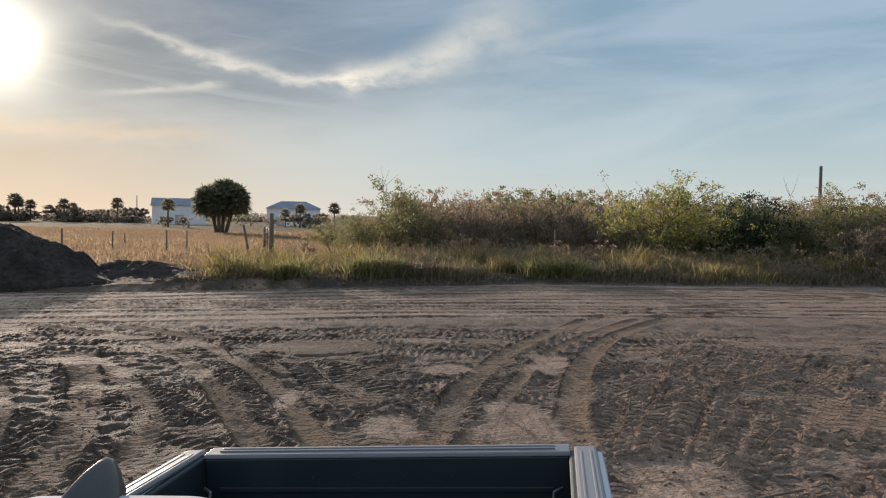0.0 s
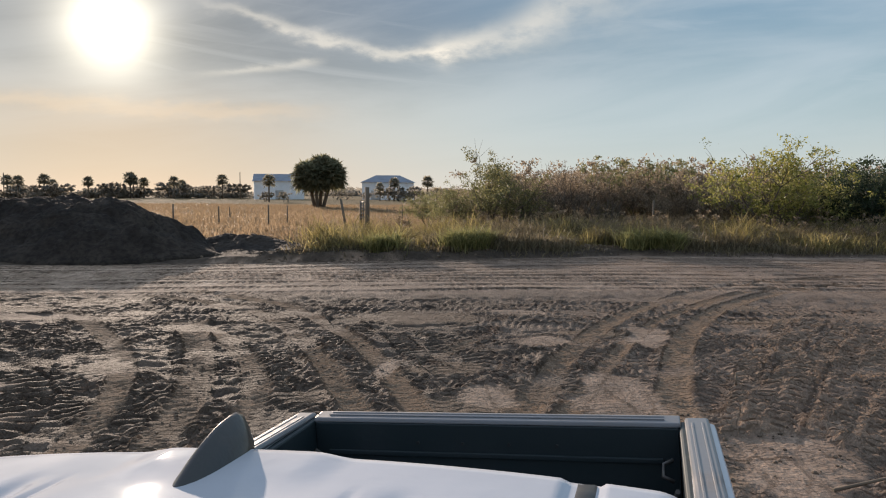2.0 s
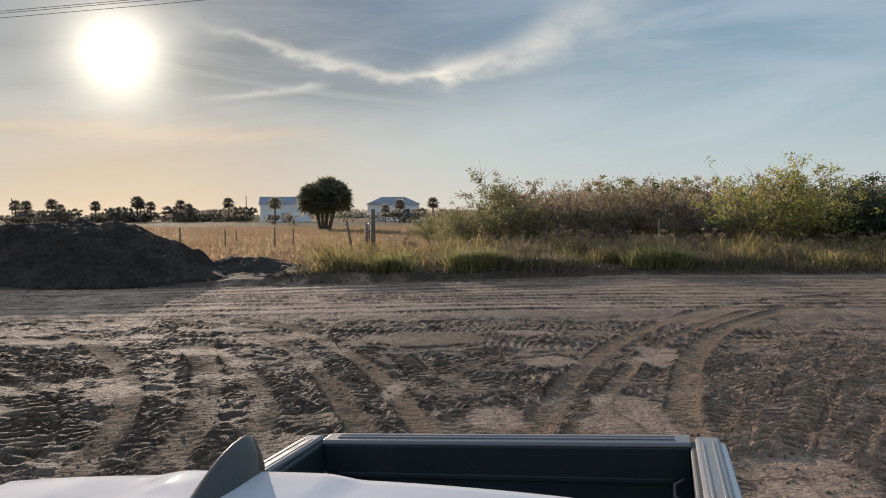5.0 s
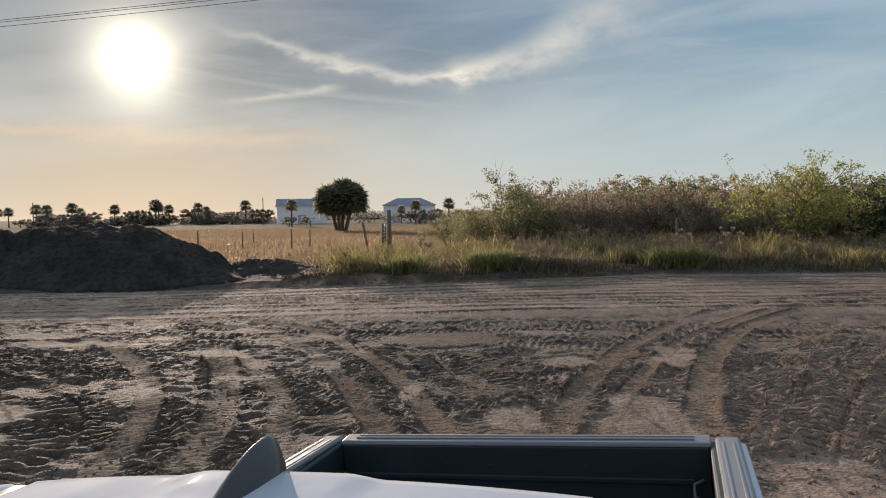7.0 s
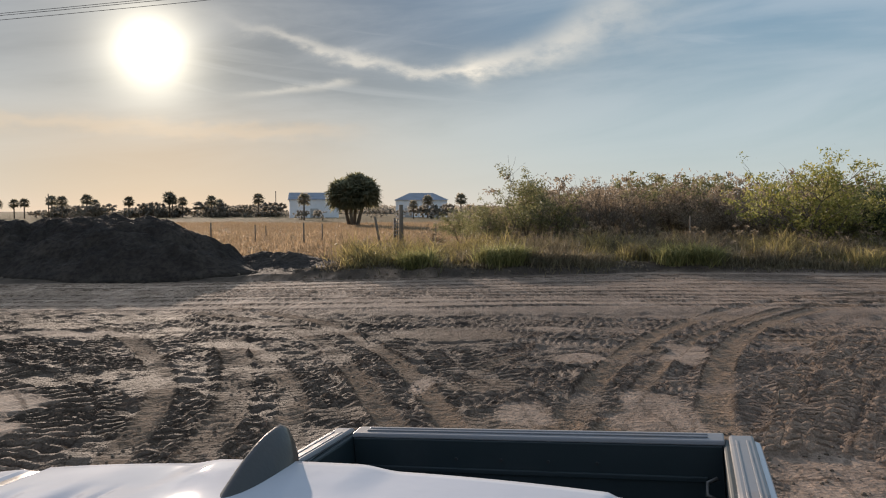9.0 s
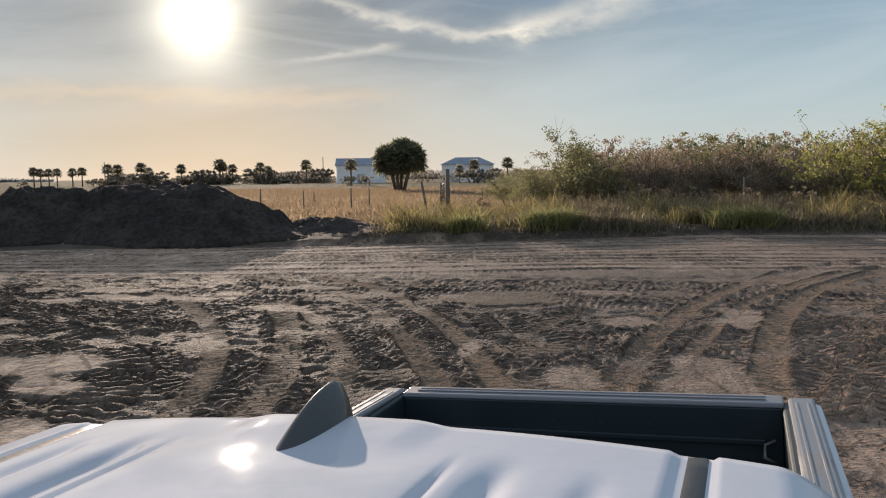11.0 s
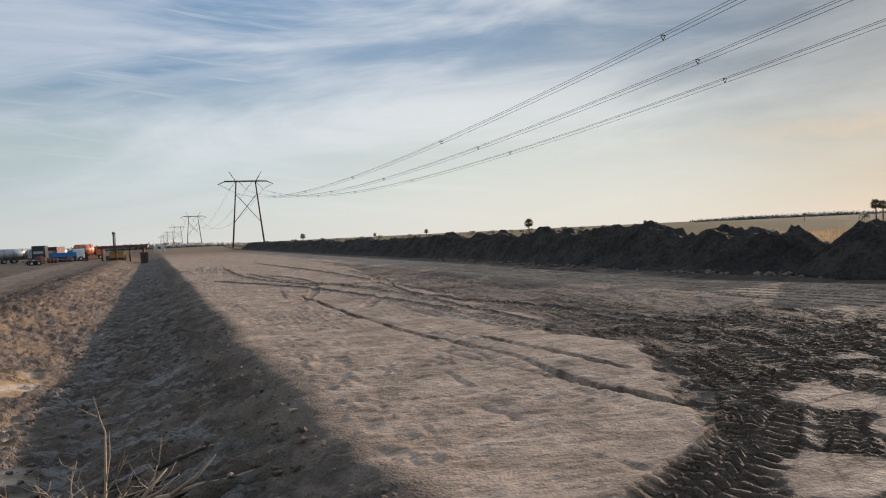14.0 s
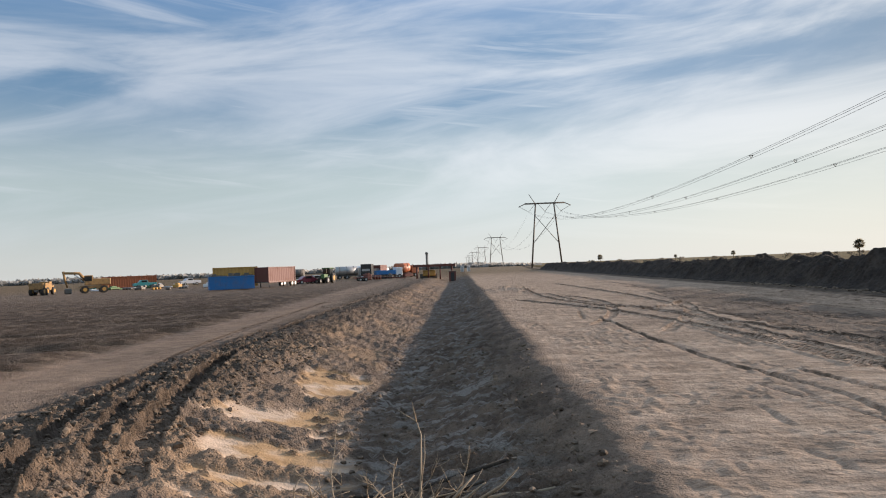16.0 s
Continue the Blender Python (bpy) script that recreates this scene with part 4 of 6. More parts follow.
bmesh.ops.recalc_face_normals(bm, faces=bm.faces)
fin = part("antenna", bm, M["fin"], truck, "dark grey shark fin antenna")
cube("gasket", (-0.057, 0.013, -2.10, -1.872, 1.786, 1.800), M["trim"], fin, 0.006)

# bed: rails with ribbed caps, floor, walls, tailgate
for sx in (-1, 1):
    bm = bmesh.new()
    prism(bm, [(-1.84, 0.55), (0.0, 0.60), (0.0, 1.305), (-0.9, 1.325), (-1.84, 1.345)], sx * 0.80, sx * 0.925, 0.025)
    side = part("bed_side", bm, M["white"], truck)
    bm = bmesh.new()
    prism(bm, [(-1.83, 1.343), (-1.83, 1.368), (-0.02, 1.328), (-0.005, 1.30)], sx * 0.806, sx * 0.898, 0.012)
    cap = part("rail_cap", bm, M["cap"], truck, "grey plastic bed rail cap")
    for gx in (0.828, 0.866):
        bm = bmesh.new()
        prism(bm, [(-1.78, 1.362), (-1.78, 1.3705), (-0.10, 1.3325), (-0.10, 1.325)], sx * gx, sx * (gx + 0.009), 0.002)
        part("rib", bm, M["cap"], cap)
    bm = bmesh.new()
    box(bm, sx * 0.60, sx * 0.80, -1.25, -0.45, 0.84, 1.06, 0.03)
    part("wheel_arch", bm, M["liner"], truck)
    bm = bmesh.new()
    box(bm, min(sx * 0.785, sx * 0.82), max(sx * 0.785, sx * 0.82), -1.82, -0.02, 0.80, 1.31, 0.01)
    part("bed_wall", bm, M["liner"], truck)
    bm = bmesh.new()
    tube(bm, [(sx * 0.755, -0.16, 1.2), (sx * 0.72, -0.18, 1.19), (sx * 0.715, -0.20, 1.15), (sx * 0.755, -0.2, 1.13)], 0.008, 0.008)
    part("tie_down", bm, M["steel"], truck)
    # strap between tailgate and side
    bm = bmesh.new()
    tube(bm, [(sx * 0.765, -0.22, 1.10), (sx * 0.755, -0.12, 1.02), (sx * 0.745, -0.06, 0.94)], 0.010, 0.010)
    part("tailgate_cable", bm, M["steel"], truck)
cube("bed_floor", (-0.80, 0.80, -1.84, 0.0, 0.78, 0.83), M["liner"], truck, 0.005)
for k in range(11):
    cube("floor_rib", (-0.70 + k * 0.135, -0.65 + k * 0.135, -1.80, -0.08, 0.828, 0.842), M["liner"], truck, 0.004)
cube("front_wall", (-0.80, 0.80, -1.86, -1.80, 0.80, 1.345), M["liner"], truck, 0.008)
bm = bmesh.new()
prism(bm, [(-0.075, 0.62), (0.01, 0.58), (0.045, 0.9), (0.035, 1.26), (0.0, 1.30), (-0.06, 1.30), (-0.075, 1.26)], -0.785, 0.785, 0.01)
gate = part("tailgate", bm, M["white"], truck)
bm = bmesh.new()
prism(bm, [(-0.088, 1.303), (-0.082, 1.321), (0.0, 1.326), (0.045, 1.315), (0.055, 1.285), (0.03, 1.285), (0.0, 1.303)], -0.79, 0.79, 0.005)
part("top_cap", bm, M["cap"], gate, "grey plastic cap with shallow grooves")
for y in (-0.052, -0.018):
    cube("groove_rib", (-0.73, 0.73, y, y + 0.007, 1.322, 1.3285), M["cap"], gate, 0.003)
cube("inner_panel", (-0.783, 0.783, -0.09, -0.072, 0.84, 1.302), M["liner"], gate, 0.004)
for z in (0.98, 1.16):
    cube("panel_rib", (-0.72, 0.72, -0.10, -0.089, z, z + 0.022), M["liner"], gate, 0.004)
cube("gate_handle", (-0.12, 0.12, 0.035, 0.052, 1.12, 1.20), M["trim"], gate, 0.01)
for x in (-0.30, -0.1, 0.1, 0.3):
    pole("bolt", (x, -0.088, 1.22), (x, -0.096, 1.22), 0.007, M["trim"], gate)
bm = bmesh.new()
rng = np.random.default_rng(3)
vs = bmesh.ops.create_icosphere(bm, subdivisions=2, radius=0.06)["verts"]
for v in vs:
    v.co = Vector((v.co.x * 1.2, v.co.y, v.co.z * 0.9)) * (0.75 + 0.5 * rng.random())
bmesh.ops.transform(bm, matrix=TRUCK @ pose(-0.66, -0.22, 0.875), verts=vs)
tagged(part("rag", bm, M["rag"]), "crumpled white rag in the corner of the truck bed", "rag")

# cab, bonnet, running gear
bm = bmesh.new()
prism(bm, [(-1.87, 0.5), (-1.87, 1.30), (-4.0, 1.28), (-4.05, 0.5)], -0.93, 0.93, 0.05)
part("cab", bm, M["white"], truck)
bm = bmesh.new()
low, high = [(-0.90, -1.875), (0.90, -1.875), (0.90, -4.0), (-0.90, -4.0)], [(-0.77, -1.885), (0.77, -1.885), (0.77, -3.50), (-0.77, -3.50)]
a = [bm.verts.new((x, y, 1.27)) for x, y in low]
b = [bm.verts.new((x, y, 1.74 if y > -3 else 1.72)) for x, y in high]
for i in range(4):
    bm.faces.new((a[i], a[(i + 1) % 4], b[(i + 1) % 4], b[i]))
bm.faces.new(a[::-1]), bm.faces.new(b)
part("glasshouse", bm, M["glass"], truck, "dark tinted windows")
for sx in (-1, 1):
    for y0, y1 in ((-1.89, -1.91), (-2.72, -2.74), (-3.98, -3.52)):
        pole("pillar", (sx * 0.90, y0, 1.27), (sx * 0.795, y1 - 0.03, 1.69), 0.042, M["white"], truck, 0.04, 8)
    bm = bmesh.new()
    tube(bm, [(sx * 0.81, -3.50, 1.67), (sx * 0.815, -2.7, 1.685), (sx * 0.81, -1.93, 1.675)], 0.030, 0.032, 8)
    part("roof_rail", bm, M["white"], truck)
    door = cube("door", (sx * 0.925, sx * 0.945, -2.70, -1.98, 0.55, 1.27), M["white"], truck, 0.008)
    cube("handle", (sx * 0.945, sx * 0.97, -2.15, -2.0, 1.08, 1.12), M["trim"], door, 0.006)
    door = cube("door", (sx * 0.925, sx * 0.945, -3.75, -2.73, 0.55, 1.27), M["white"], truck, 0.008)
    cube("handle", (sx * 0.945, sx * 0.97, -2.95, -2.78, 1.08, 1.12), M["trim"], door, 0.006)
    mirror = cube("mirror", (sx * 0.98, sx * 1.16, -3.72, -3.60, 1.22, 1.46), M["trim"], truck, 0.03)
    cube("arm", (sx * 0.90, sx * 1.0, -3.69, -3.63, 1.27, 1.32), M["trim"], mirror, 0.008)
    cube("tail_lamp", (sx * 0.84, sx * 0.93, -0.06, 0.012, 0.98, 1.26), M["lamp_red"], truck, 0.012)
    cube("headlamp", (sx * 0.62, sx * 0.94, -5.76, -5.6, 0.92, 1.10), M["lamp_white"], truck, 0.02)
    for y in (-0.98, -4.72):
        bm = bmesh.new()
        rod(bm, (sx * 0.70, y, 0.40), (sx * 0.96, y, 0.40), 0.40, None, 28)
        wheel = part("wheel", bm, M["tyre"], truck)
        bm = bmesh.new()
        rod(bm, (sx * 0.955, y, 0.40), (sx * 0.972, y, 0.40), 0.25, 0.23, 20)
        part("rim", bm, M["rim"], wheel)
bm = bmesh.new()
prism(bm, [(-3.95, 0.5), (-3.95, 1.26), (-4.6, 1.22), (-5.5, 1.12), (-5.75, 1.0), (-5.8, 0.55)], -0.92, 0.92, 0.06)
part("bonnet", bm, M["white"], truck)
cube("grille", (-0.6, 0.6, -5.83, -5.76, 0.72, 1.06), M["trim"], truck, 0.02)
cube("front_bumper", (-0.95, 0.95, -5.95, -5.72, 0.42, 0.68), M["chrome"], truck, 0.03)
cube("rear_bumper", (-0.93, 0.93, 0.02, 0.17, 0.48, 0.66), M["chrome"], truck, 0.03)
cube("chassis", (-0.45, 0.45, -5.5, -0.1, 0.36, 0.56), M["trim"], truck, 0.02)

# ---- power line ----
LINE_AZ = radians(94.6)
ALONG = Vector((-math.sin(LINE_AZ), math.cos(LINE_AZ), 0))
ASIDE = Vector((-math.cos(LINE_AZ) * -1, math.sin(LINE_AZ), 0))
ASIDE = ASIDE if ASIDE.y > 0 else -ASIDE
FIRST, SPAN, MID_OFF, PHASE = 354.0, 428.0, 44.0, 7.7


def pylon():
    """H-frame of two raked tubes, cross-arm, X-brace, ground-wire horns and V insulator strings; x across the line."""
    t = new("transmission_pylon")
    tagged(t, "tall dark steel H-frame pylon with V insulator strings", "pylon", "pylons of the power line")
    for sx in (-1, 1):
        pole("leg", (sx * 7.3, 0, -0.3), (sx * 4.4, 0, 30.6), 0.42, M["pylon"], t, 0.32, 10)
        pole("horn", (sx * 4.4, 0, 30.5), (sx * 7.4, 0, 35.3), 0.20, M["pylon"], t, 0.12)
        pole("arm_tip", (sx * 9.2, 0, 30.9), (sx * 12.6, 0, 29.4), 0.24, M["pylon"], t, 0.16)
        pole("brace", (sx * 6.2, 0.1 * sx, 11.5), (-sx * 4.9, 0.1 * sx, 25.0), 0.15, M["pylon"], t)
    pole("cross_arm", (-9.6, 0, 30.8), (9.6, 0, 30.8), 0.36, M["pylon"], t)
    for c in (-PHASE, 0, PHASE):
        for sx in (-1, 1):
            top = (c + sx * 3.1, 0, 30.6)
            if abs(top[0]) > 9.6:
                top = (math.copysign(12.4, c), 0, 29.5)
            pole("insulator_string", top, (c, 0, 26.9), 0.09, M["steel"], t)
        pole("yoke", (c, -0.3, 26.7), (c, 0.3, 26.7), 0.12, M["steel"], t)
    return t


first = pylon()
stand = [ALONG * a + ASIDE * MID_OFF for a in (FIRST, FIRST + SPAN, FIRST + 2 * SPAN, FIRST + 3 * SPAN, FIRST + 4 * SPAN, FIRST + 5 * SPAN, FIRST - SPAN)]
turn = math.degrees(math.atan2(ASIDE.y, ASIDE.x))
first.matrix_world = pose(*stand[0], 0, 0, turn)
for p in stand[1:]:
    copy_thing(first, pose(*p, 0, 0, turn))


def sag(f):
    return 26.7 - 4 * 13.2 * f * (1 - f)


for k in range(-1, 3):
    for c in (-PHASE, 0, PHASE):
        bundle = new("conductor_bundle")
        tagged(bundle, "sagging bundle of three thin power cables with spacers", "power cable", "power cables")
        start, n = FIRST + k * SPAN, 48 if k < 0 else 16
        for ox, oz in ((-0.23, 0.13), (0.23, 0.13), (0.0, -0.27)):
            bm = bmesh.new()
            pts = [ALONG * (start + SPAN * i / n) + ASIDE * (MID_OFF + c + ox) + Vector((0, 0, sag(i / n) + oz)) for i in range(n + 1)]
            tube(bm, pts, 0.02, 0.02, 4)
            part("cable", bm, M["wire"], bundle)
        if k < 0:
            for f in np.arange(0.08, 0.95, 0.105):
                q = ALONG * (start + SPAN * (f + 0.012 * c / PHASE)) + ASIDE * (MID_OFF + c) + Vector((0, 0, sag(f + 0.012 * c / PHASE)))
                bm = bmesh.new()
                for i in range(3):
                    o = [(-0.23, 0.13), (0.23, 0.13), (0.0, -0.27)]
                    rod(bm, q + ASIDE * o[i][0] + Vector((0, 0, o[i][1])), q + ASIDE * o[(i + 1) % 3][0] + Vector((0, 0, o[(i + 1) % 3][1])), 0.04, None, 5)
                part("spacer", bm, M["steel"], bundle)

# ---- plants ----
def tufts(name, xy, tall, blades, width, material, label, seed, spread=0.16, droop=0.5):
    """Many grass tufts in one mesh: each blade is two tapering pieces that bend over."""
    g = np.random.default_rng(seed)
    n = len(xy)
    m = n * blades
    base = np.repeat(xy, blades, 0) + g.normal(0, spread, (m, 2))
    h = np.repeat(tall, blades) * g.uniform(0.55, 1.1, m)
    th = g.uniform(0, 6.2832, m)
    lean = g.uniform(0.05, droop, m) * h
    w = width * g.uniform(0.6, 1.3, m)
    z0 = ground_z(base[:, 0], base[:, 1]) - 0.03
    cx, sy = np.cos(th), np.sin(th)
    ph = g.uniform(0, 6.2832, m)
    px, py = np.cos(ph) * w * 0.5, np.sin(ph) * w * 0.5
    V = np.empty((m, 5, 3))
    for k, (f, l, s_) in enumerate(((0, 0, -1), (0, 0, 1), (0.6, 0.35, 0.8), (0.6, 0.35, -0.8), (1.0, 1.0, 0))):
        V[:, k, 0] = base[:, 0] + cx * lean * l + px * s_
        V[:, k, 1] = base[:, 1] + sy * lean * l + py * s_
        V[:, k, 2] = z0 + h * (f if k < 4 else 0.97 - 0.15 * lean / np.maximum(h, 0.01))
    i0 = np.arange(m)[:, None] * 5
    tri = np.concatenate((i0 + [0, 1, 2], i0 + [0, 2, 3], i0 + [3, 2, 4]), 1).reshape(-1, 3)
    ob = fast(name, V.reshape(-1, 3), tri, material, False)
    return tagged(ob, label, "grass", kind="stuff")


g = np.random.default_rng(8)


def band_xy(n, x0, x1, d0, d1, seed, thr=0.0):
    q = np.random.default_rng(seed)
    x = q.uniform(x0, x1, n)
    y = road_far(x) + q.uniform(d0, d1, n)
    keep = (fbm(x, y, 2.2, 3, seed) > thr) & ((x > -8.0) | (y > 27.0))
    return np.column_stack((x[keep], y[keep]))


def tussock(p, seed):
    """Uneven growth: high in the middle of a tussock, low between them."""
    return np.clip(0.2 + 3.0 * (fbm(p[:, 0], p[:, 1], 1.4, 3, seed, 0.6) - 0.32), 0.22, 1.35)


p = band_xy(11500, -9, 42, 0.45, 10.5, 21, 0.36)
deep = p[:, 1] - road_far(p[:, 0])
tufts("roadside_grass", p, g.uniform(0.6, 1.0, len(p)) * tussock(p, 5) * np.interp(deep, [0.45, 2.5, 6], [0.45, 0.95, 1.25]) * np.interp(p[:, 0], [-6, 0], [0.7, 1.0]), 14, 0.034, M["grass_dry"], "dense dry brown roadside grass", 22, 0.26, 1.5)
p = band_xy(5200, -9, 42, 2.2, 10.5, 41, 0.5)
tufts("tall_grass", p, g.uniform(0.85, 1.35, len(p)) * tussock(p, 7), 16, 0.036, M["grass_olive"], "tall sunlit yellow-olive grass before the bushes", 42, 0.24, 1.3)
p = band_xy(2200, -9, 42, 0.8, 5.0, 31, 0.6)
tufts("green_grass", p, g.uniform(0.5, 0.9, len(p)) * tussock(p, 9), 14, 0.036, M["grass_olive"], "low yellow-olive roadside grass in clumps", 32, 0.2, 1.4)
p = band_xy(1500, -8, 6, 0.6, 2.4, 51, 0.64)
tufts("grass_clump", p, g.uniform(0.5, 0.95, len(p)), 22, 0.042, M["grass_green"], "bright green arching grass clumps on the road bank", 52, 0.15, 1.5)
q = np.random.default_rng(9)
x = q.uniform(-85, 4, 15000)
y = 33 + 90 * q.random(15000) ** 1.7
keep = (x < np.interp(y, [33, 45, 60, 120], [-3, -4, -7, -16])) & (y > 30)
p = np.column_stack((x[keep], y[keep]))
tufts("field_grass", p, q.uniform(0.25, 0.5, len(p)) * (0.5 + fbm(p[:, 0], p[:, 1], 5.0, 3, 64)), 8, 0.05, M["grass_gold"], "golden dry pasture grass behind the fence", 62, 0.6, 1.6)
x = q.uniform(-260, -14, 4500)
y = road_far(x) + q.uniform(10, 48, 4500)
tufts("field_grass", np.column_stack((x, y)), q.uniform(0.3, 0.6, 4500), 8, 0.075, M["grass_gold"], "golden dry pasture grass behind the dirt ridge", 63, 0.8, 0.7)


def shrub(name, seed, h, w, leaf, label, leaves=3600, size=0.10, stems=7, bare=0.12, category="bush", dome=0.0, depth_most=2, forks=4):
    """Several crooked stems that fork, with leaves in loose clusters along the outer twigs."""
    r = random.Random(seed)
    t = new(name)
    tagged(t, label, category)
    bm = bmesh.new()
    tips = []

    def limb(at, way, length, rad, depth):
        pts = [at]
        d = way.copy()
        n = 4 if depth == 0 else 3
        for _ in range(n):
            d = (d + Vector((r.gauss(0, 0.16), r.gauss(0, 0.16), r.gauss(0.05, 0.10)))).normalized()
            pts.append(pts[-1] + d * length / n)
        tube(bm, pts, rad, rad * 0.45, 5 if depth < 1 else 3)
        if depth >= depth_most:
            tips.extend(pts[1:])
            return
        tips.append(pts[-1])
        for k in range(forks):
            i = r.randint(1, n) if depth else r.randint(2, n)
            side = Vector((r.gauss(0, 1), r.gauss(0, 1), r.uniform(-0.1, 0.9))).normalized()
            limb(pts[i], (d * 0.55 + side * 0.75).normalized(), length * r.uniform(0.42, 0.68), rad * 0.42, depth + 1)

    for k in range(stems):
        a = 6.2832 * k / stems + r.uniform(-0.4, 0.4)
        lean = r.uniform(0.1, 0.75) * w / h
        limb(Vector((0.12 * math.cos(a), 0.12 * math.sin(a), -0.1)), Vector((lean * math.cos(a), lean * math.sin(a), 1)).normalized(), h * r.uniform(0.42, 0.62), 0.05 * h / 4, 0)
    for f in bm.faces:
        f.smooth = True
    part("trunk", bm, M["bark"], t, "grey crooked stems")
    gg = np.random.default_rng(seed)
    T = np.array([v[:] for v in tips])
    T = T[(T[:, 2] > bare * h)]
    knots = max(6, leaves // 24)
    at_ = T[gg.integers(0, len(T), knots)] + gg.normal(0, 0.08, (knots, 3))
    if dome:
        k = int(knots * dome)
        lump = gg.normal(0, 1, (14, 3)) * (w * 0.25, w * 0.25, h * 0.12) + (0, 0, h * 0.46)
        which = gg.integers(0, 14, k)
        ball = gg.normal(0, 1, (k, 3))
        ball *= (gg.uniform(0.45, 1, k) ** 0.7 / np.linalg.norm(ball, axis=1))[:, None] * h * 0.30 * gg.uniform(0.6, 1.25, (14, 1))[which]
        at_[:k] = lump[which] + ball
    wide_ = gg.uniform(0.07, 0.20, knots) * (h / 4) ** 0.5
    which = gg.integers(0, knots, leaves)
    c = at_[which] + gg.normal(0, 1, (leaves, 3)) * wide_[which][:, None] * (1, 1, 0.75)
    c[:, 2] = np.maximum(c[:, 2], 0.1 + 0.3 * gg.random(leaves))
    u = gg.normal(0, 1, (leaves, 3))
    u /= np.linalg.norm(u, axis=1)[:, None]
    v = np.cross(u, gg.normal(0, 1, (leaves, 3)))
    v /= np.linalg.norm(v, axis=1)[:, None]
    ln = size * gg.uniform(0.6, 1.3, leaves)[:, None]
    V = np.stack((c - u * ln, c + v * ln * 0.42, c + u * ln, c - v * ln * 0.42), 1).reshape(-1, 3)
    crown = fast("crown", V, np.arange(leaves * 4).reshape(-1, 4), leaf, False)
    crown.parent = t
    return t


def put(ob, x, y, turn=0.0, size=1.0, dz=0.0):
    ob.matrix_world = pose(x, y, float(ground_z(x, y)) - 0.03 + dz, 0, 0, turn) @ Matrix.Scale(size, 4)
    return ob


def copy_at(ob, x, y, turn, size, dz=0.0):
    o = copy_thing(ob, pose(x, y, float(ground_z(x, y)) - 0.03 + dz, 0, 0, turn))
    o.scale = (size, size, size)
    return o


def polar(az, dist):
    return -dist * math.sin(radians(az)), dist * math.cos(radians(az))


olive = put(shrub("shrub", 101, 4.3, 4.6, M["leaf_olive"], "grey-green shrub with open top beside the field", 9500, 0.062, 6, 0.1, "bush", 0.6), *polar(3.0, 39.5), 20, 1.08)
yellow = put(shrub("young_tree", 102, 4.7, 4.4, M["leaf_yellow"], "yellow-green leafy young tree in the sun", 9500, 0.068, 6, 0.2, "tree", 0.65), *polar(-17.2, 38.5), 0, 1.14)
brown = put(shrub("brown_shrub", 103, 3.6, 4.0, M["leaf_brown"], "brownish half-bare shrub in a thicket", 8000, 0.058, 6, 0.05, "bush", 0.65), *polar(-2.2, 43), 0, 1.0)
dark = put(shrub("dark_shrub", 104, 3.7, 3.4, M["leaf_dark"], "dense dark green shrub in a thicket", 9500, 0.075, 6, 0.02, "bush", 0.75), *polar(-22.4, 41), 0, 1.0)
bare = put(shrub("bare_shrub", 105, 3.9, 3.4, M["leaf_brown"], "nearly leafless grey shrub with fine twigs", 420, 0.045, 8), *polar(-0.6, 41), 0, 1.0)
kinds = {"o": olive, "y": yellow, "b": brown, "d": dark, "n": bare}
q = random.Random(12)
plan = ("o 6.2 41 .72|o 1.6 41 .92|b 4.6 44 .85|o 8.2 46 .55|b .4 44 .95|n -3 42 .95|b -4.6 45 1|o -6.2 46 .9|b -7.8 44 .98|n -5.4 41 .8|b -9.6 46 1.04|d -8.8 50 1|b -11.4 45 1|"
        "o -12.8 47 .98|b -10.6 42 .7|b -14.4 42 .85|y -18.6 42 .92|o -19.6 41 .95|o -20.6 44 .85|d -23.6 42 1.02|o -24.8 44 .95|d -21.4 45 1|o -26 41 .9|o -27.6 42 1.02|y -28.8 43 .85|"
        "o -29.6 40 .95|b -30.6 38 .85|n -29.8 36 .8|o -31.6 42 1|b -33.2 42 1|o -35 41 1|o -37.5 42 1|b -26.8 45 1|n -17.4 39.5 1.05|n 1.0 40 .92|n -13.6 43 .9|b 2.6 45 .8|n -1.8 44 .98|b -15.6 45 1")
for item in plan.split("|"):
    k, a, d, sz = item.split()
    copy_at(kinds[k], *polar(float(a), float(d)), q.uniform(0, 360), float(sz) * (0.92 if k in "yo" else 1.08) * q.uniform(0.8, 1.18))
thicket = put(shrub("thicket_shrub", 108, 3.8, 4.4, M["leaf_brown"], "dense grey-brown shrub deep in the thicket", 5200, 0.085, 5, 0.03, "bush", 0.7, 1, 4), *polar(-37.5, 60), 0, 1.0)
thicket_green = put(shrub("thicket_shrub", 109, 3.8, 4.4, M["leaf_olive"], "dense olive shrub deep in the thicket", 5200, 0.085, 4, 0.03, "bush", 0.7, 1, 4), *polar(-38.5, 60), 0, 1.0)
for i in range(46):
    a = -37 + i * 0.98 + q.uniform(-0.4, 0.4)
    copy_at(q.choice((thicket, thicket, thicket_green)), *polar(a, q.uniform(53, 70)), q.uniform(0, 360), q.uniform(1.1, 1.5) * (1.0 if a < 3 else 0.62))
# low undergrowth in the grass
under = put(shrub("low_shrub", 106, 1.3, 2.2, M["leaf_brown"], "low brown weedy undergrowth below the bushes", 900, 0.055, 6, 0.0, "bush", 0.3, 1, 3), *polar(-6, 38), 0, 1.0)
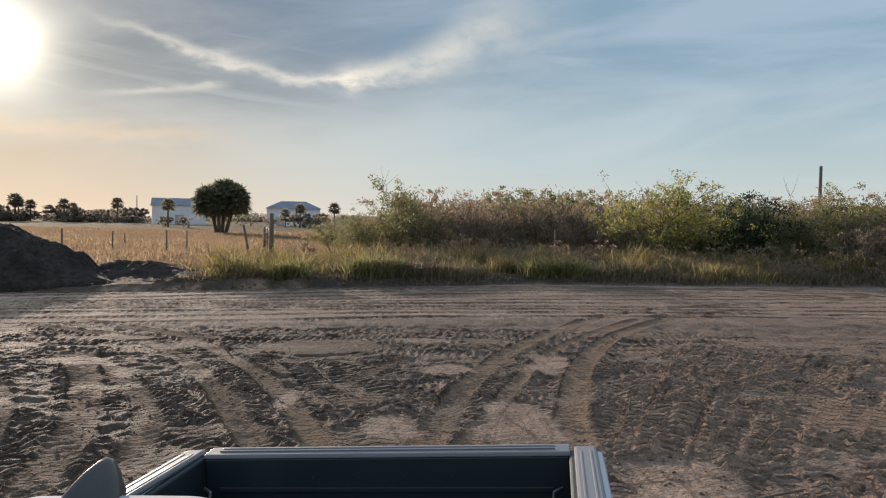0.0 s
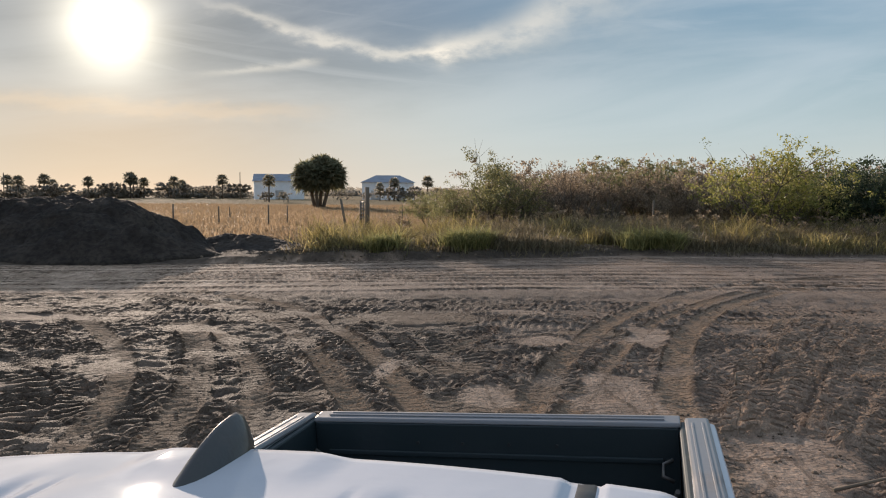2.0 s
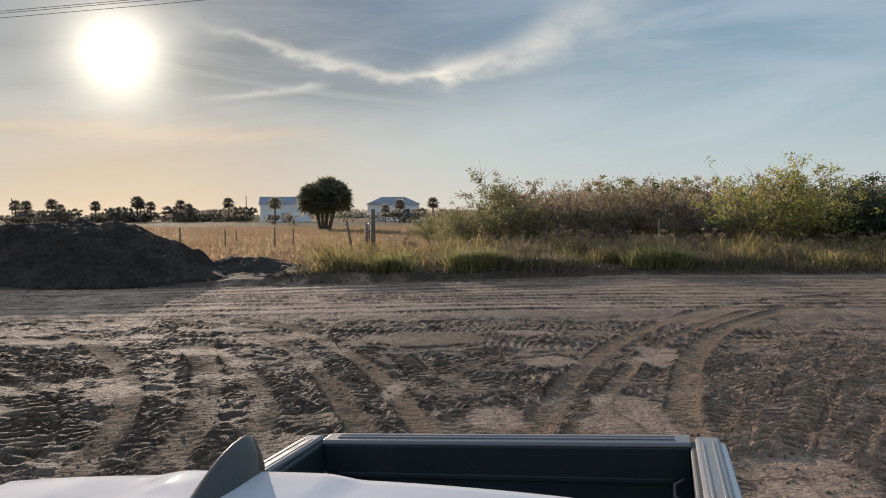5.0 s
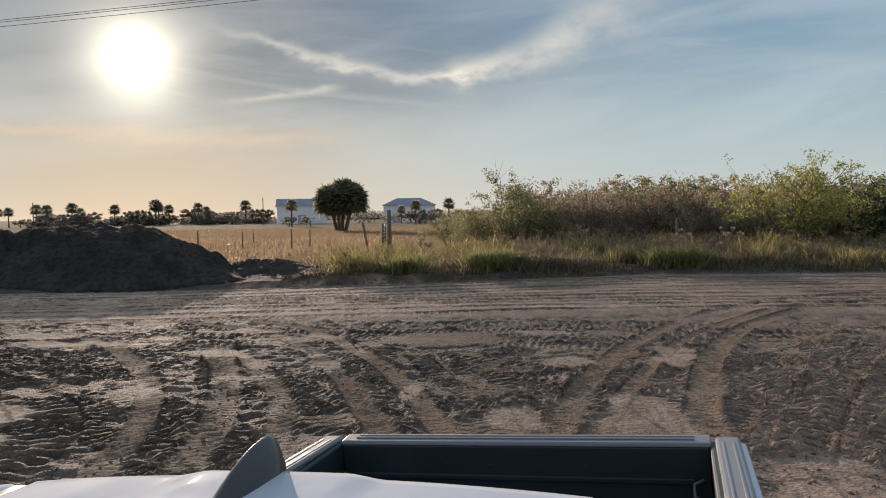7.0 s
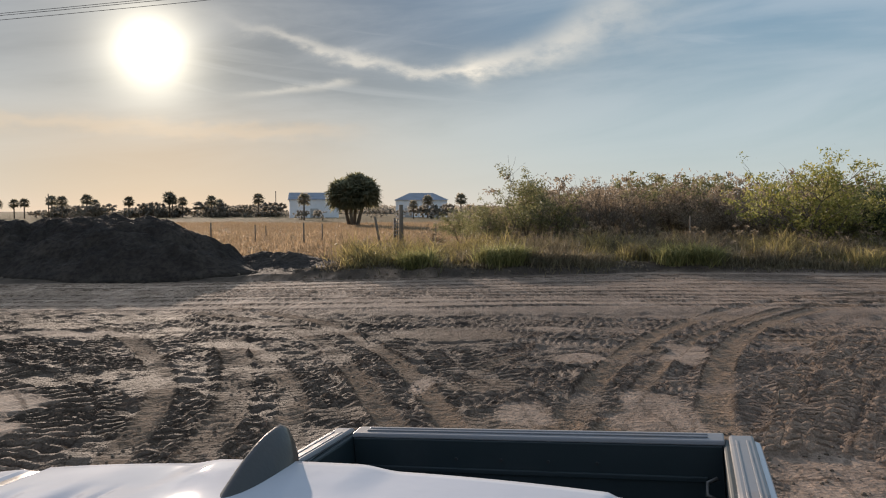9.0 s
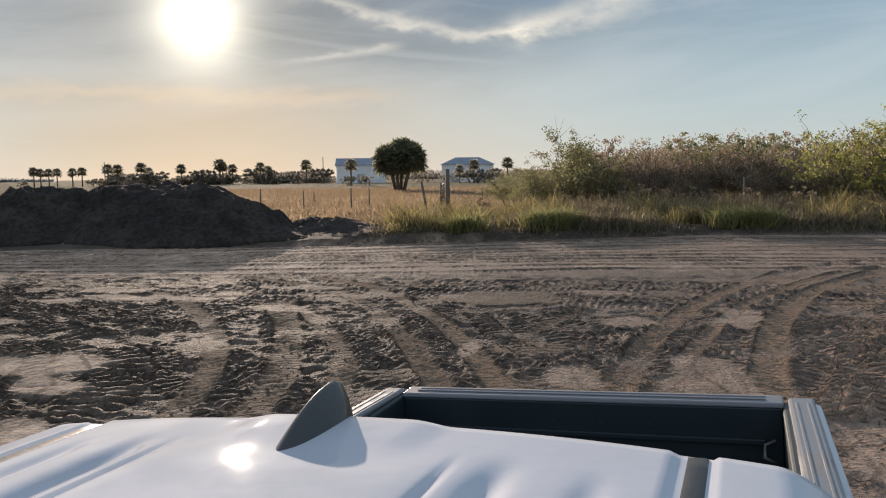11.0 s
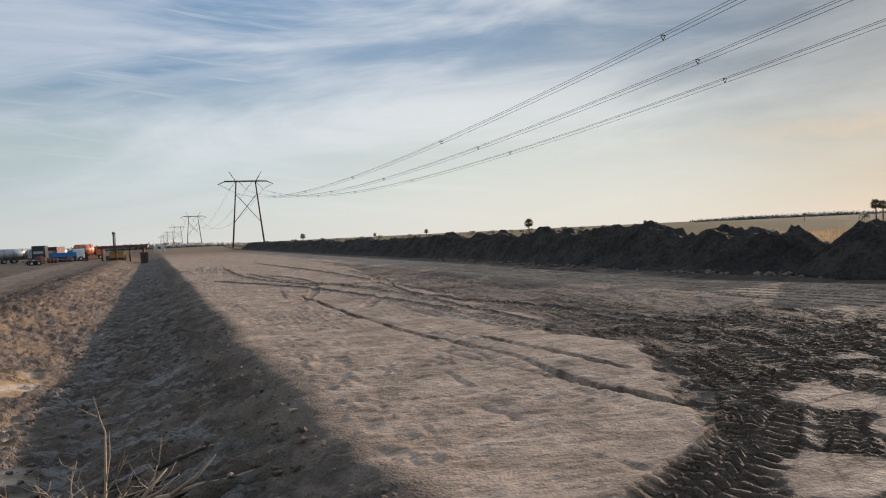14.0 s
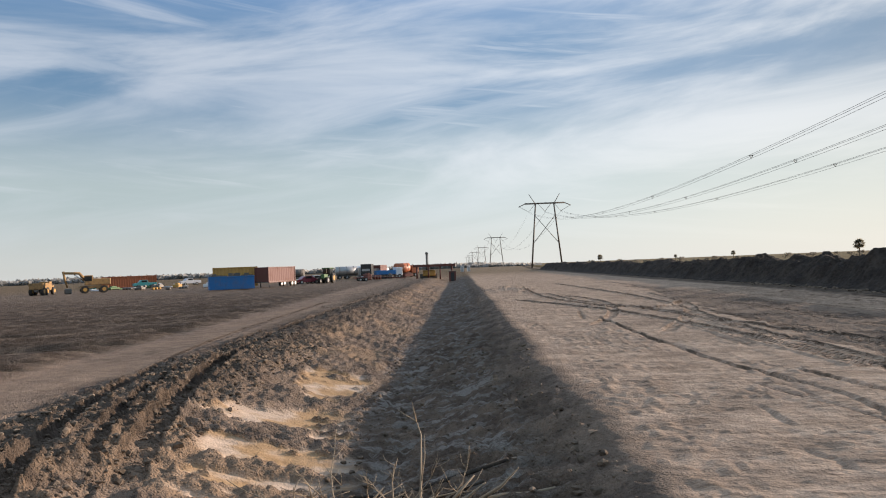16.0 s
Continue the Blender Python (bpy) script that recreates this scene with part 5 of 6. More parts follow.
for i in range(80):
    a = -36 + i * 0.53 + q.uniform(-0.4, 0.4)
    copy_at(under, *polar(a, q.uniform(34.5, 39.5)), q.uniform(0, 360), q.uniform(0.7, 1.3))
copy_at(under, -8.4, 45, 30, 1.1)


def fronds(bm, top, n, reach, r, width=1.0):
    """Fan leaves on arching stalks round the top of a palm."""
    for k in range(n):
        a = 2.39996 * k + r.uniform(-0.2, 0.2)
        up = 1.35 - 2.25 * (k + 0.5) / n
        d = Vector((math.cos(a) * math.cos(up), math.sin(a) * math.cos(up), math.sin(up)))
        stalk = top + d * reach * r.uniform(0.42, 0.55)
        rod(bm, top, stalk, 0.03 * reach, 0.012 * reach, 3)
        side = d.cross(Vector((0, 0, 1))).normalized()
        lift = side.cross(d).normalized()
        for j in range(15):
            b = -1.7 + 3.4 * j / 14
            w = (d * math.cos(b) + side * math.sin(b)).normalized()
            tip = stalk + w * reach * r.uniform(0.42, 0.6) * width + Vector((0, 0, -0.30 * reach * r.random())) + lift * 0.05 * reach
            e = w.cross(lift).normalized() * reach * 0.075
            mid = stalk + w * reach * 0.25 + lift * 0.02 * reach
            v0, v1, v2, v3 = (bm.verts.new(c) for c in (stalk, mid + e, tip, mid - e))
            bm.faces.new((v0, v1, v2, v3))


def palm(name, heads, seed, label, crown=30, leaf="palm"):
    r = random.Random(seed)
    t = new(name)
    tagged(t, label, "palm tree")
    for x, y, h, reach in heads:
        bm = bmesh.new()
        pts = [Vector((x * 0.35, y * 0.35, -0.1)), Vector((x * 0.6, y * 0.6, h * 0.35)), Vector((x * 0.85, y * 0.85, h * 0.7)), Vector((x, y, h))]
        tube(bm, pts, 0.16 * reach ** 0.5, 0.12 * reach ** 0.5, 8)
        part("trunk", bm, M["bark"], t)
        bm = bmesh.new()
        fronds(bm, Vector((x, y, h)), crown, reach, r)
        part("crown", bm, M[leaf], t, "round crown of fan-shaped fronds")
    return t


big = put(palm("cabbage_palm", [(-1.5, 0, 4.4, 2.7), (1.6, 0.5, 4.5, 2.7), (0.2, 1.0, 5.3, 2.6), (-0.2, -0.8, 4.0, 2.4)], 7, "clump of cabbage palms with dense round crown in the pasture", 80), *polar(16.6, 108), 0, 1.05)
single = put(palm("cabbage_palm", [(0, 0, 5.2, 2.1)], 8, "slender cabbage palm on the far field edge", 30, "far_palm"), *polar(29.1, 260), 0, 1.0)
tagged(single, group="far palms")
for a, d, sz in ((66.05, 210, 0.75), (83.5, 330, 0.7), (42.2, 260, 0.92), (41.8, 262, 0.86), (41.3, 262, 0.86), (40.8, 258, 0.86), (39.85, 262, 0.88), (39.25, 264, 0.92), (36.98, 250, 1.0),
                 (32.72, 252, 1.0), (27.06, 250, 1.05), (23.67, 250, 1.15), (30.0, 256, 1.25), (35.43, 256, 1.1), (26.5, 256, 0.9), (8.2, 205, 1.0), (20.3, 170, 0.9), (11.9, 190, 0.7), (10.8, 195, 0.9), (57.3, 300, 0.5), (46.5, 330, 0.5), (29.8, 255, 1.1), (37.6, 258, 1.05), (34.9, 262, 0.88), (74, 420, 0.7), (78, 460, 0.6)):
    copy_at(single, *polar(a, d), 97 * a, sz)
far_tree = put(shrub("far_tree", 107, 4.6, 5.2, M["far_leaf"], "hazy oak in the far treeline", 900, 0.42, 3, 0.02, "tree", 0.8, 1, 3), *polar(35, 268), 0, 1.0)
tagged(far_tree, group="far treeline")
for mid_, wide_, n_ in ((36.9, 0.45, 6), (35.6, 0.5, 5), (34.7, 0.4, 7), (32.4, 0.6, 8), (30.8, 0.6, 7), (29.6, 0.5, 6), (27.2, 0.45, 5), (26.0, 0.6, 9), (24.9, 0.5, 6), (23.0, 0.8, 9)):
    for k in range(n_):
        a = mid_ + q.gauss(0, 1) * wide_ * 0.6
        o = copy_at(far_tree, *polar(a, q.uniform(250, 290)), q.uniform(0, 360), q.uniform(0.6, 1.15) * (1.25 - 0.4 * min(abs(a - mid_) / wide_, 1.5)))
        o.scale = (o.scale[0] * q.uniform(0.8, 1.5), o.scale[1] * q.uniform(0.8, 1.5), o.scale[2] * q.uniform(0.8, 1.2))
for k in range(64):
    o = copy_at(far_tree, *polar(q.uniform(21, 38), q.uniform(255, 300)), q.uniform(0, 360), q.uniform(0.4, 0.65))
    o.scale = (o.scale[0] * q.uniform(1.2, 2.6), o.scale[1] * q.uniform(1.2, 2.6), o.scale[2] * q.uniform(0.7, 1.1))
for a, d, sz in ((42.9, 270, 0.55), (38.6, 275, 0.6), (38.1, 270, 0.7), (64.2, 250, 0.5), (60.2, 300, 0.45), (13.0, 190, 0.6), (11.4, 195, 0.9), (10.4, 190, 0.95), (9.2, 190, 1.0), (9.8, 186, 0.7), (7.4, 180, 0.9), (6.6, 170, 0.8),
                 (19.2, 170, 0.6), (15, 220, 0.7), (14.4, 225, 0.6), (7.0, 120, 0.5), (20.6, 175, 0.6), (49, 90, 0.25), (57.2, 62, 0.3), (55, 60, 0.22), (67, 95, 0.25), (72, 120, 0.3), (80, 300, 0.5), (81.5, 310, 0.5), *[(60 + 0.62 * i + 0.3 * math.sin(i * 5.0), 420 + 60 * math.sin(i * 1.7), 0.45 + 0.22 * math.sin(i * 2.3)) for i in range(44)]):
    copy_at(far_tree, *polar(a, d), 53 * a, sz)


def far_woods(name, az0, az1, dist, tall, label, seed):
    """A deep, uneven belt of distant crowns."""
    gg = np.random.default_rng(seed)
    n = int(abs(az1 - az0) * dist / 57.3 / 2.6 * 40)
    az_ = np.radians(gg.uniform(az0, az1, n))
    d = dist + gg.uniform(0, 60, n)
    c = np.column_stack((-d * np.sin(az_), d * np.cos(az_)))
    rim = np.minimum(az_ - math.radians(min(az0, az1)), math.radians(max(az0, az1)) - az_) * 57.3
    h = tall * smooth(rim, 0, 5) * (0.45 + 0.9 * fbm(c[:, 0], c[:, 1], dist / 22, 4, seed))
    z = gg.random(n) * h
    u = gg.normal(0, 1, (n, 3))
    u /= np.linalg.norm(u, axis=1)[:, None]
    v = np.cross(u, gg.normal(0, 1, (n, 3)))
    v /= np.linalg.norm(v, axis=1)[:, None]
    k = dist / 300 * gg.uniform(0.8, 1.5, n)[:, None]
    c = np.column_stack((c, z))
    V = np.stack((c - u * k, c + v * k * 0.7, c + u * k, c - v * k * 0.7), 1).reshape(-1, 3)
    # beyond 600 m the leaves carry more haze in their colour
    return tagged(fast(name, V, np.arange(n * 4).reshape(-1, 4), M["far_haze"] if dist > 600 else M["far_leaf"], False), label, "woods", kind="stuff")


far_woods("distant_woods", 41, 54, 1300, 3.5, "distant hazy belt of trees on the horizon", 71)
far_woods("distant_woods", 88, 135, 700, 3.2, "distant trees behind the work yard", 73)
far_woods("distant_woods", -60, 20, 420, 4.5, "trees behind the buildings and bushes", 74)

# ---- buildings, fence and poles ----
def barn(x, y, turn, length, depth, wall, ridge, hip, label, doors=2):
    """A white metal-clad building: ribbed walls, roof with eaves, doors."""
    t = new("farm_building")
    t.matrix_world = pose(x, y, 0, 0, 0, turn)
    tagged(t, label, "building")
    L, D = length / 2, depth / 2
    cube("wall", (-L, L, -D, D, -0.2, wall), M["wall"], t, 0.02)
    bm = bmesh.new()
    e = 0.5
    a = [bm.verts.new(c) for c in ((-L - e, -D - e, wall), (L + e, -D - e, wall), (L + e, D + e, wall), (-L - e, D + e, wall))]
    b = [bm.verts.new((-L + hip, 0, ridge)), bm.verts.new((L - hip, 0, ridge))]
    for f in ((a[0], a[1], b[1], b[0]), (a[2], a[3], b[0], b[1]), (a[1], a[2], b[1]), (a[3], a[0], b[0]), (a[3], a[2], a[1], a[0])):
        bm.faces.new(f)
    part("roof", bm, M["roof"], t, "grey metal roof")
    for k in range(int(length / 1.2)):
        cube("wall_rib", (-L + 0.6 + k * 1.2, -L + 0.68 + k * 1.2, -D - 0.05, -D, 0, wall - 0.1), M["wall"], t, 0.0)
    for k in range(doors):
        xx = -L + length * (k + 0.5) / doors
        cube("door", (xx - 1.2, xx + 1.2, -D - 0.09, -D - 0.04, 0, 2.8), M["silver"], t, 0.02)
    return t


barn(*polar(11.3, 232), 12, 15.8, 12, 5.3, 7.6, 4.2, "white metal farm building with grey hipped roof")
barn(*polar(19.6, 238), 22, 15.0, 14, 5.6, 7.9, 0.0, "white gabled metal farm building behind palms", 1)


def post(x, y, h, r=0.07, lean=0.0, name="fence_post", label="weathered grey wooden fence post"):
    z = float(ground_z(x, y))
    bm = bmesh.new()
    tube(bm, [(x, y, z - 0.3), (x + lean * 0.4, y, z + h * 0.4), (x + lean, y, z + h)], r * 1.1, r * 0.85, 7)
    return tagged(part(name, bm, M["wood"]), label, "post", "fence posts")


post(-9.85, 42.9, 2.55, 0.15, 0.0, label="thick dark wooden gate post")
post(-10.5, 44.0, 1.75, 0.09, 0.0, label="grey wooden gate post")
post(-10.35, 40.0, 1.9, 0.075, -0.34, label="leaning grey wooden fence post")
for a, d, h in ((27.2, 44, 1.5), (20.4, 45, 1.45), (32.8, 46, 1.5), (24.0, 52, 1.3), (6.8, 50, 1.3), (5.6, 52, 1.2), (13.2, 55, 1.2), (8.3, 58, 1.2), (10.2, 60, 1.2), (23.2, 62, 1.0), (19.0, 50, 1.3), (-8.9, 36.5, 2.0)):
    post(*polar(a, d), h, 0.05)
post(*polar(16.3, 31.0), 0.9, 0.04, label="short pale stake in the roadside grass")
gate_ob = new("field_gate")
tagged(gate_ob, "rusty tubular metal field gate between wooden posts", "gate")
gz = float(ground_z(-10.4, 43))
for z in (0.75, 0.98, 1.2, 1.42, 1.65):
    pole("bar", (-10.48, 43.95, gz + z), (-9.95, 42.95, gz + z + 0.05), 0.035, M["steel"], gate_ob)
for x, y in ((-10.45, 43.9), (-10.22, 43.45), (-9.98, 43.0)):
    pole("upright", (x, y, gz + 0.72), (x, y, gz + 1.70), 0.035, M["steel"], gate_ob)
for a, d, h in ((-27.3, 62, 6.9), (22.4, 230, 8.2), (37.8, 235, 7.2)):
    x, y = polar(a, d)
    t = pole("utility_pole", (x, y, -0.3), (x, y, h), 0.16, M["wood"], None, 0.12)
    tagged(t, "tall weathered wooden pole standing alone", "utility pole")


# ---- the work yard in the distance ----
def at(name, az_, dist, turn, label, category, group=""):
    """A thing's base at a bearing; turn 0 faces its length across the view."""
    t = new(name)
    x, y = polar(az_, dist * (1.08 if "container" in name or name in ("skip", "box_trailer") else 1.25))
    t.matrix_world = pose(x, y, float(ground_z(x, y)), 0, 0, az_ + turn)
    return tagged(t, label, category, group)


def container(az_, dist, turn, length, tall, mat, label, lift=0.0, name="shipping_container"):
    t = at(name, az_, dist, turn, label, "container", "containers in the yard")
    L = length / 2
    bm = bmesh.new()
    n = int(length / 0.14)
    for sy in (-1, 1):
        prev = None
        for i in range(n + 1):
            x = -L + 0.1 + (length - 0.2) * i / n
            y = sy * (1.21 if i % 4 < 2 else 1.17)
            pair = (bm.verts.new((x, y, lift + 0.15)), bm.verts.new((x, y, lift + tall - 0.12)))
            if prev:
                bm.faces.new((prev[0], pair[0], pair[1], prev[1]))
            prev = pair
    part("side_wall", bm, mat, t)
    cube("roof", (-L, L, -1.2, 1.2, lift + tall - 0.1, lift + tall - 0.04), mat, t, 0.0)
    cube("floor", (-L, L, -1.2, 1.2, lift + 0.05, lift + 0.2), M["steel"], t, 0.0)
    cube("end_wall", (-L, -L + 0.06, -1.2, 1.2, lift + 0.1, lift + tall - 0.05), mat, t, 0.0)
    for sy in (-1, 1):
        d = cube("door", (L - 0.07, L, min(sy * 0.02, sy * 1.18), max(sy * 0.02, sy * 1.18), lift + 0.15, lift + tall - 0.12), mat, t, 0.0)
        for k in (0.35, 0.85):
            pole("lock_bar", (L + 0.03, sy * k, lift + 0.2), (L + 0.03, sy * k, lift + tall - 0.2), 0.025, M["steel"], d)
        for z in (0.08, tall - 0.1):
            cube("rail", (-L, L, sy * 1.22 - 0.06, sy * 1.22 + 0.06, lift + z - 0.08, lift + z + 0.08), mat, t, 0.0)
        for sx in (-1, 1):
            cube("corner_post", (sx * L - 0.08, sx * L + 0.08, sy * 1.2 - 0.08, sy * 1.2 + 0.08, lift, lift + tall), mat, t, 0.0)
    return t


def wheels(t, spots, r=0.5, w=0.3):
    for x, y in spots:
        bm = bmesh.new()
        rod(bm, (x, y - w / 2, r), (x, y + w / 2, r), r, None, 18)
        wheel = part("wheel", bm, M["tyre"], t)
        bm = bmesh.new()
        for s in (-1, 1):
            rod(bm, (x, y + s * (w / 2 - 0.02), r), (x, y + s * (w / 2 + 0.02), r), r * 0.5, None, 12)
        part("rim", bm, M["ochre"] if r > 0.6 else M["rim"], wheel)


def junk_bin(az_, dist):
    t = at("skip", az_, dist, 6, "blue open-topped metal skip heaped with scrap", "skip")
    L, h = 3.2, 2.0
    cube("wall", (-L, L, -1.25, -1.18, 0.15, h), M["blue"], t, 0.0)
    cube("wall", (-L, L, 1.18, 1.25, 0.15, h), M["blue"], t, 0.0)
    for sx in (-1, 1):
        cube("end_wall", (sx * L - 0.04, sx * L + 0.04, -1.2, 1.2, 0.15, h), M["blue"], t, 0.0)
    cube("floor", (-L, L, -1.2, 1.2, 0.1, 0.2), M["blue"], t, 0.0)
    for k in range(9):
        cube("stiffener", (-L + 0.1 + k * 0.71, -L + 0.22 + k * 0.71, -1.33, -1.24, 0.15, h), M["blue"], t, 0.0)
    cube("rim_rail", (-L - 0.05, L + 0.05, -1.36, -1.2, h - 0.1, h + 0.05), M["blue"], t, 0.02)
    bm = bmesh.new()
    r = random.Random(4)
    for k in range(26):
        x, y = r.uniform(-2.8, 2.8), r.uniform(-1.0, 1.0)
        box(bm, x - 0.3, x + 0.3, y - 0.2, y + 0.2, 1.6, 1.9 + r.uniform(0.1, 0.65), 0.0, None)
    tagged(part("scrap", bm, M["steel"], t), "grey jumbled scrap")
    return t


junk_bin(111.7, 106)
container(111.4, 113, 3, 6.6, 3.1, M["ochre"], "yellow-orange shipping container on blocks", 0.35)
tr_ = container(108.45, 114, 58, 8.0, 2.5, M["rust"], "rust-red box trailer standing in the yard", 0.75, "box_trailer")
wheels(tr_, [(3.2, -1.0), (3.2, 1.0), (4.2, -1.0), (4.2, 1.0)], 0.5)
for sy in (-0.8, 0.8):
    pole("landing_leg", (-3.2, sy, 0), (-3.2, sy, 1.1), 0.08, M["steel"], tr_)
container(118.7, 182, 4, 12.2, 2.9, M["orange"], "long orange-red shipping container in the yard")


def dump_truck(az_, dist, turn):
    t = at("dump_truck", az_, dist, turn, "dirty yellow articulated dump truck seen from behind", "dump truck")
    bm = bmesh.new()
    prism(bm, [(-1.3, 1.3), (-1.5, 2.6), (1.5, 2.6), (1.3, 1.3)], -3.2, 1.0, 0.05)
    part("bed", bm, M["digger"], t)
    bm = bmesh.new()
    prism(bm, [(-1.1, 1.0), (-1.1, 2.9), (1.1, 2.9), (1.1, 1.0)], 1.2, 2.6, 0.12)
    cab = part("cab", bm, M["digger"], t)
    cube("window", (2.0, 2.64, -0.9, 0.9, 2.0, 2.75), M["glass"], cab, 0.02)
    cube("engine_hood", (2.5, 4.2, -0.9, 0.9, 1.0, 2.0), M["digger"], t, 0.1)
    cube("frame", (-3, 4, -0.5, 0.5, 0.7, 1.2), M["steel"], t, 0.02)
    wheels(t, [(x, y) for x in (-2.3, -0.6, 3.0) for y in (-1.15, 1.15)], 0.85, 0.6)
    t.scale = (0.8, 0.8, 0.8)


def excavator(az_, dist, turn):
    t = at("excavator", az_, dist, turn, "yellow wheeled excavator with folded boom", "excavator")
    cube("chassis", (-2.2, 2.2, -1.0, 1.0, 0.8, 1.3), M["digger"], t, 0.05)
    wheels(t, [(x, y) for x in (-1.5, 1.5) for y in (-1.05, 1.05)], 0.65, 0.5)
    cube("engine_house", (-0.3, 2.6, -1.2, 1.2, 1.4, 2.5), M["digger"], t, 0.12)
    cab = cube("cab", (-1.5, -0.2, -1.2, -0.1, 1.4, 3.1), M["digger"], t, 0.1)
    cube("window", (-1.54, -0.4, -1.24, -0.06, 2.1, 2.95), M["glass"], cab, 0.02)
    bm = bmesh.new()
    tube(bm, [(-0.8, 0.4, 1.7), (-2.2, 0.4, 3.5), (-4.6, 0.4, 3.6)], 0.34, 0.24, 6)
    boom = part("boom", bm, M["digger"], t)
    pole("ram", (-1.2, 0.4, 1.9), (-3.0, 0.4, 3.3), 0.09, M["chrome"], boom)
    bm = bmesh.new()
    tube(bm, [(-4.7, 0.4, 3.9), (-4.4, 0.4, 2.3), (-4.1, 0.4, 1.1)], 0.22, 0.16, 6)
    part("stick", bm, M["digger"], t)
    bm = bmesh.new()
    prism(bm, [(-0.5, 0.0), (-0.5, 0.9), (0.5, 0.9), (0.5, 0.0)], -4.6, -3.5, 0.15)
    part("bucket", bm, M["steel"], t)


def car(az_, dist, turn, mat, label, pickup=False):
    t = at("pickup" if pickup else "car", az_, dist, turn, label, "car", "cars in the yard")
    side = [(-2.3, 0.35), (-2.35, 0.85), (-1.5, 0.95), (-0.8, 1.5), (0.6, 1.52), (1.4, 1.0), (2.25, 0.95), (2.3, 0.4)]
    if pickup:
        side = [(-2.6, 0.4), (-2.6, 1.1), (-1.5, 1.2), (-0.9, 1.8), (0.5, 1.8), (0.7, 1.2), (2.6, 1.2), (2.6, 0.5)]
    bm = bmesh.new()
    prism(bm, side, -0.9, 0.9, 0.06)
    bmesh.ops.rotate(bm, verts=bm.verts, matrix=Matrix.Rotation(-math.pi / 2, 3, "Z"))
    part("body", bm, mat, t)
    z = 1.72 if pickup else 1.44
    for sy in (-1, 1):
        cube("window", (-0.75, 0.5, sy * 0.905 - 0.01, sy * 0.905 + 0.01, z - 0.42, z), M["glass"], t, 0.0)
    wheels(t, [(x, y) for x in (-1.5, 1.5) for y in (-0.85, 0.85)], 0.36, 0.25)


def tractor(az_, dist, turn):
    t = at("tractor", az_, dist, turn, "green and yellow farm tractor with cab", "tractor")
    cube("bonnet", (0.3, 2.2, -0.4, 0.4, 0.9, 1.7), M["green"], t, 0.1)
    cube("fuel_tank", (-0.6, 0.6, -0.6, 0.6, 0.7, 1.2), M["green"], t, 0.1)
    cab = cube("cab", (-1.3, 0.3, -0.75, 0.75, 1.3, 2.7), M["glass"], t, 0.08)
    cube("roof", (-1.4, 0.4, -0.85, 0.85, 2.7, 2.9), M["green"], cab, 0.06)
    pole("exhaust", (1.0, 0.3, 1.6), (1.0, 0.3, 2.8), 0.06, M["steel"], t)
    wheels(t, [(-0.9, -0.85), (-0.9, 0.85)], 0.95, 0.5)
    wheels(t, [(1.6, -0.75), (1.6, 0.75)], 0.6, 0.35)


def tanker(az_, dist, turn, mat, label, r=1.1, length=5.5):
    t = at("tank_truck", az_, dist, turn, label, "tank truck", "trucks in the yard")
    pole("tank", (-length / 2, 0, 1.0 + r), (length / 2, 0, 1.0 + r), r, mat, t, None, 20)
    for x in (-length / 3, 0, length / 3):
        pole("hoop", (x - 0.05, 0, 1.0 + r), (x + 0.05, 0, 1.0 + r), r + 0.03, M["steel"], t, None, 20)
    cube("frame", (-length / 2, length / 2 + 2.4, -0.5, 0.5, 0.7, 1.0), M["steel"], t, 0.02)
    cab = cube("cab", (length / 2 + 0.4, length / 2 + 2.4, -1.1, 1.1, 0.9, 2.9), mat, t, 0.12)
    cube("window", (length / 2 + 0.9, length / 2 + 2.44, -0.95, 0.95, 1.9, 2.6), M["glass"], cab, 0.02)
    wheels(t, [(x, y) for x in (-length / 3, 0, length / 2 + 1.4) for y in (-1, 1)], 0.5)


dump_truck(124.2, 116, 68)
excavator(121.0, 114, 6)
car(117.7, 150, 10, M["teal"], "teal pickup parked in the yard", True)
car(114.6, 160, 20, M["white"], "white pickup parked beyond the scrap", True)
car(106.1, 112, 25, M["maroon"], "maroon car parked beside the trailer")
car(105.4, 116, 25, M["silver"], "silver car parked beside the maroon one")
car(104.9, 119, 20, M["white"], "white car parked in the row")
tractor(104.6, 112, -112)
tanker(103.1, 150, 10, M["silver"], "silver tank truck in the yard")
tanker(101.9, 160, 160, M["wall"], "white tank truck behind the machines")
tanker(98.8, 148, 25, M["orange"], "orange water tank truck in the yard", 1.25, 3.6)
tanker(106.9, 150, 170, M["steel"], "grey tanker half hidden by the cars", 1.0, 4.0)


def box_truck(az_, dist, turn, mat, label, tall=3.2):
    t = at("box_truck", az_, dist, turn, label, "truck", "trucks in the yard")
    cube("box", (-3.0, 1.5, -1.2, 1.2, 0.95, tall), mat, t, 0.03)
    cab = cube("cab", (1.6, 3.2, -1.1, 1.1, 0.6, 2.5), M["wall"], t, 0.1)
    cube("window", (2.2, 3.25, -0.95, 0.95, 1.6, 2.3), M["glass"], cab, 0.02)
    cube("frame", (-3, 3, -0.5, 0.5, 0.6, 0.95), M["steel"], t, 0.02)
    cube("rear_sign", (-3.04, -3.0, -0.9, 0.9, 1.9, 2.4), M["silver"], t, 0.0)
    wheels(t, [(-2.0, -1), (-2.0, 1), (2.4, -1), (2.4, 1)], 0.48)


box_truck(101.45, 138, 82, M["trim"], "black box truck seen from behind", 3.5)
box_truck(100.5, 142, 70, M["rust"], "dark brown truck in the yard", 3.2)
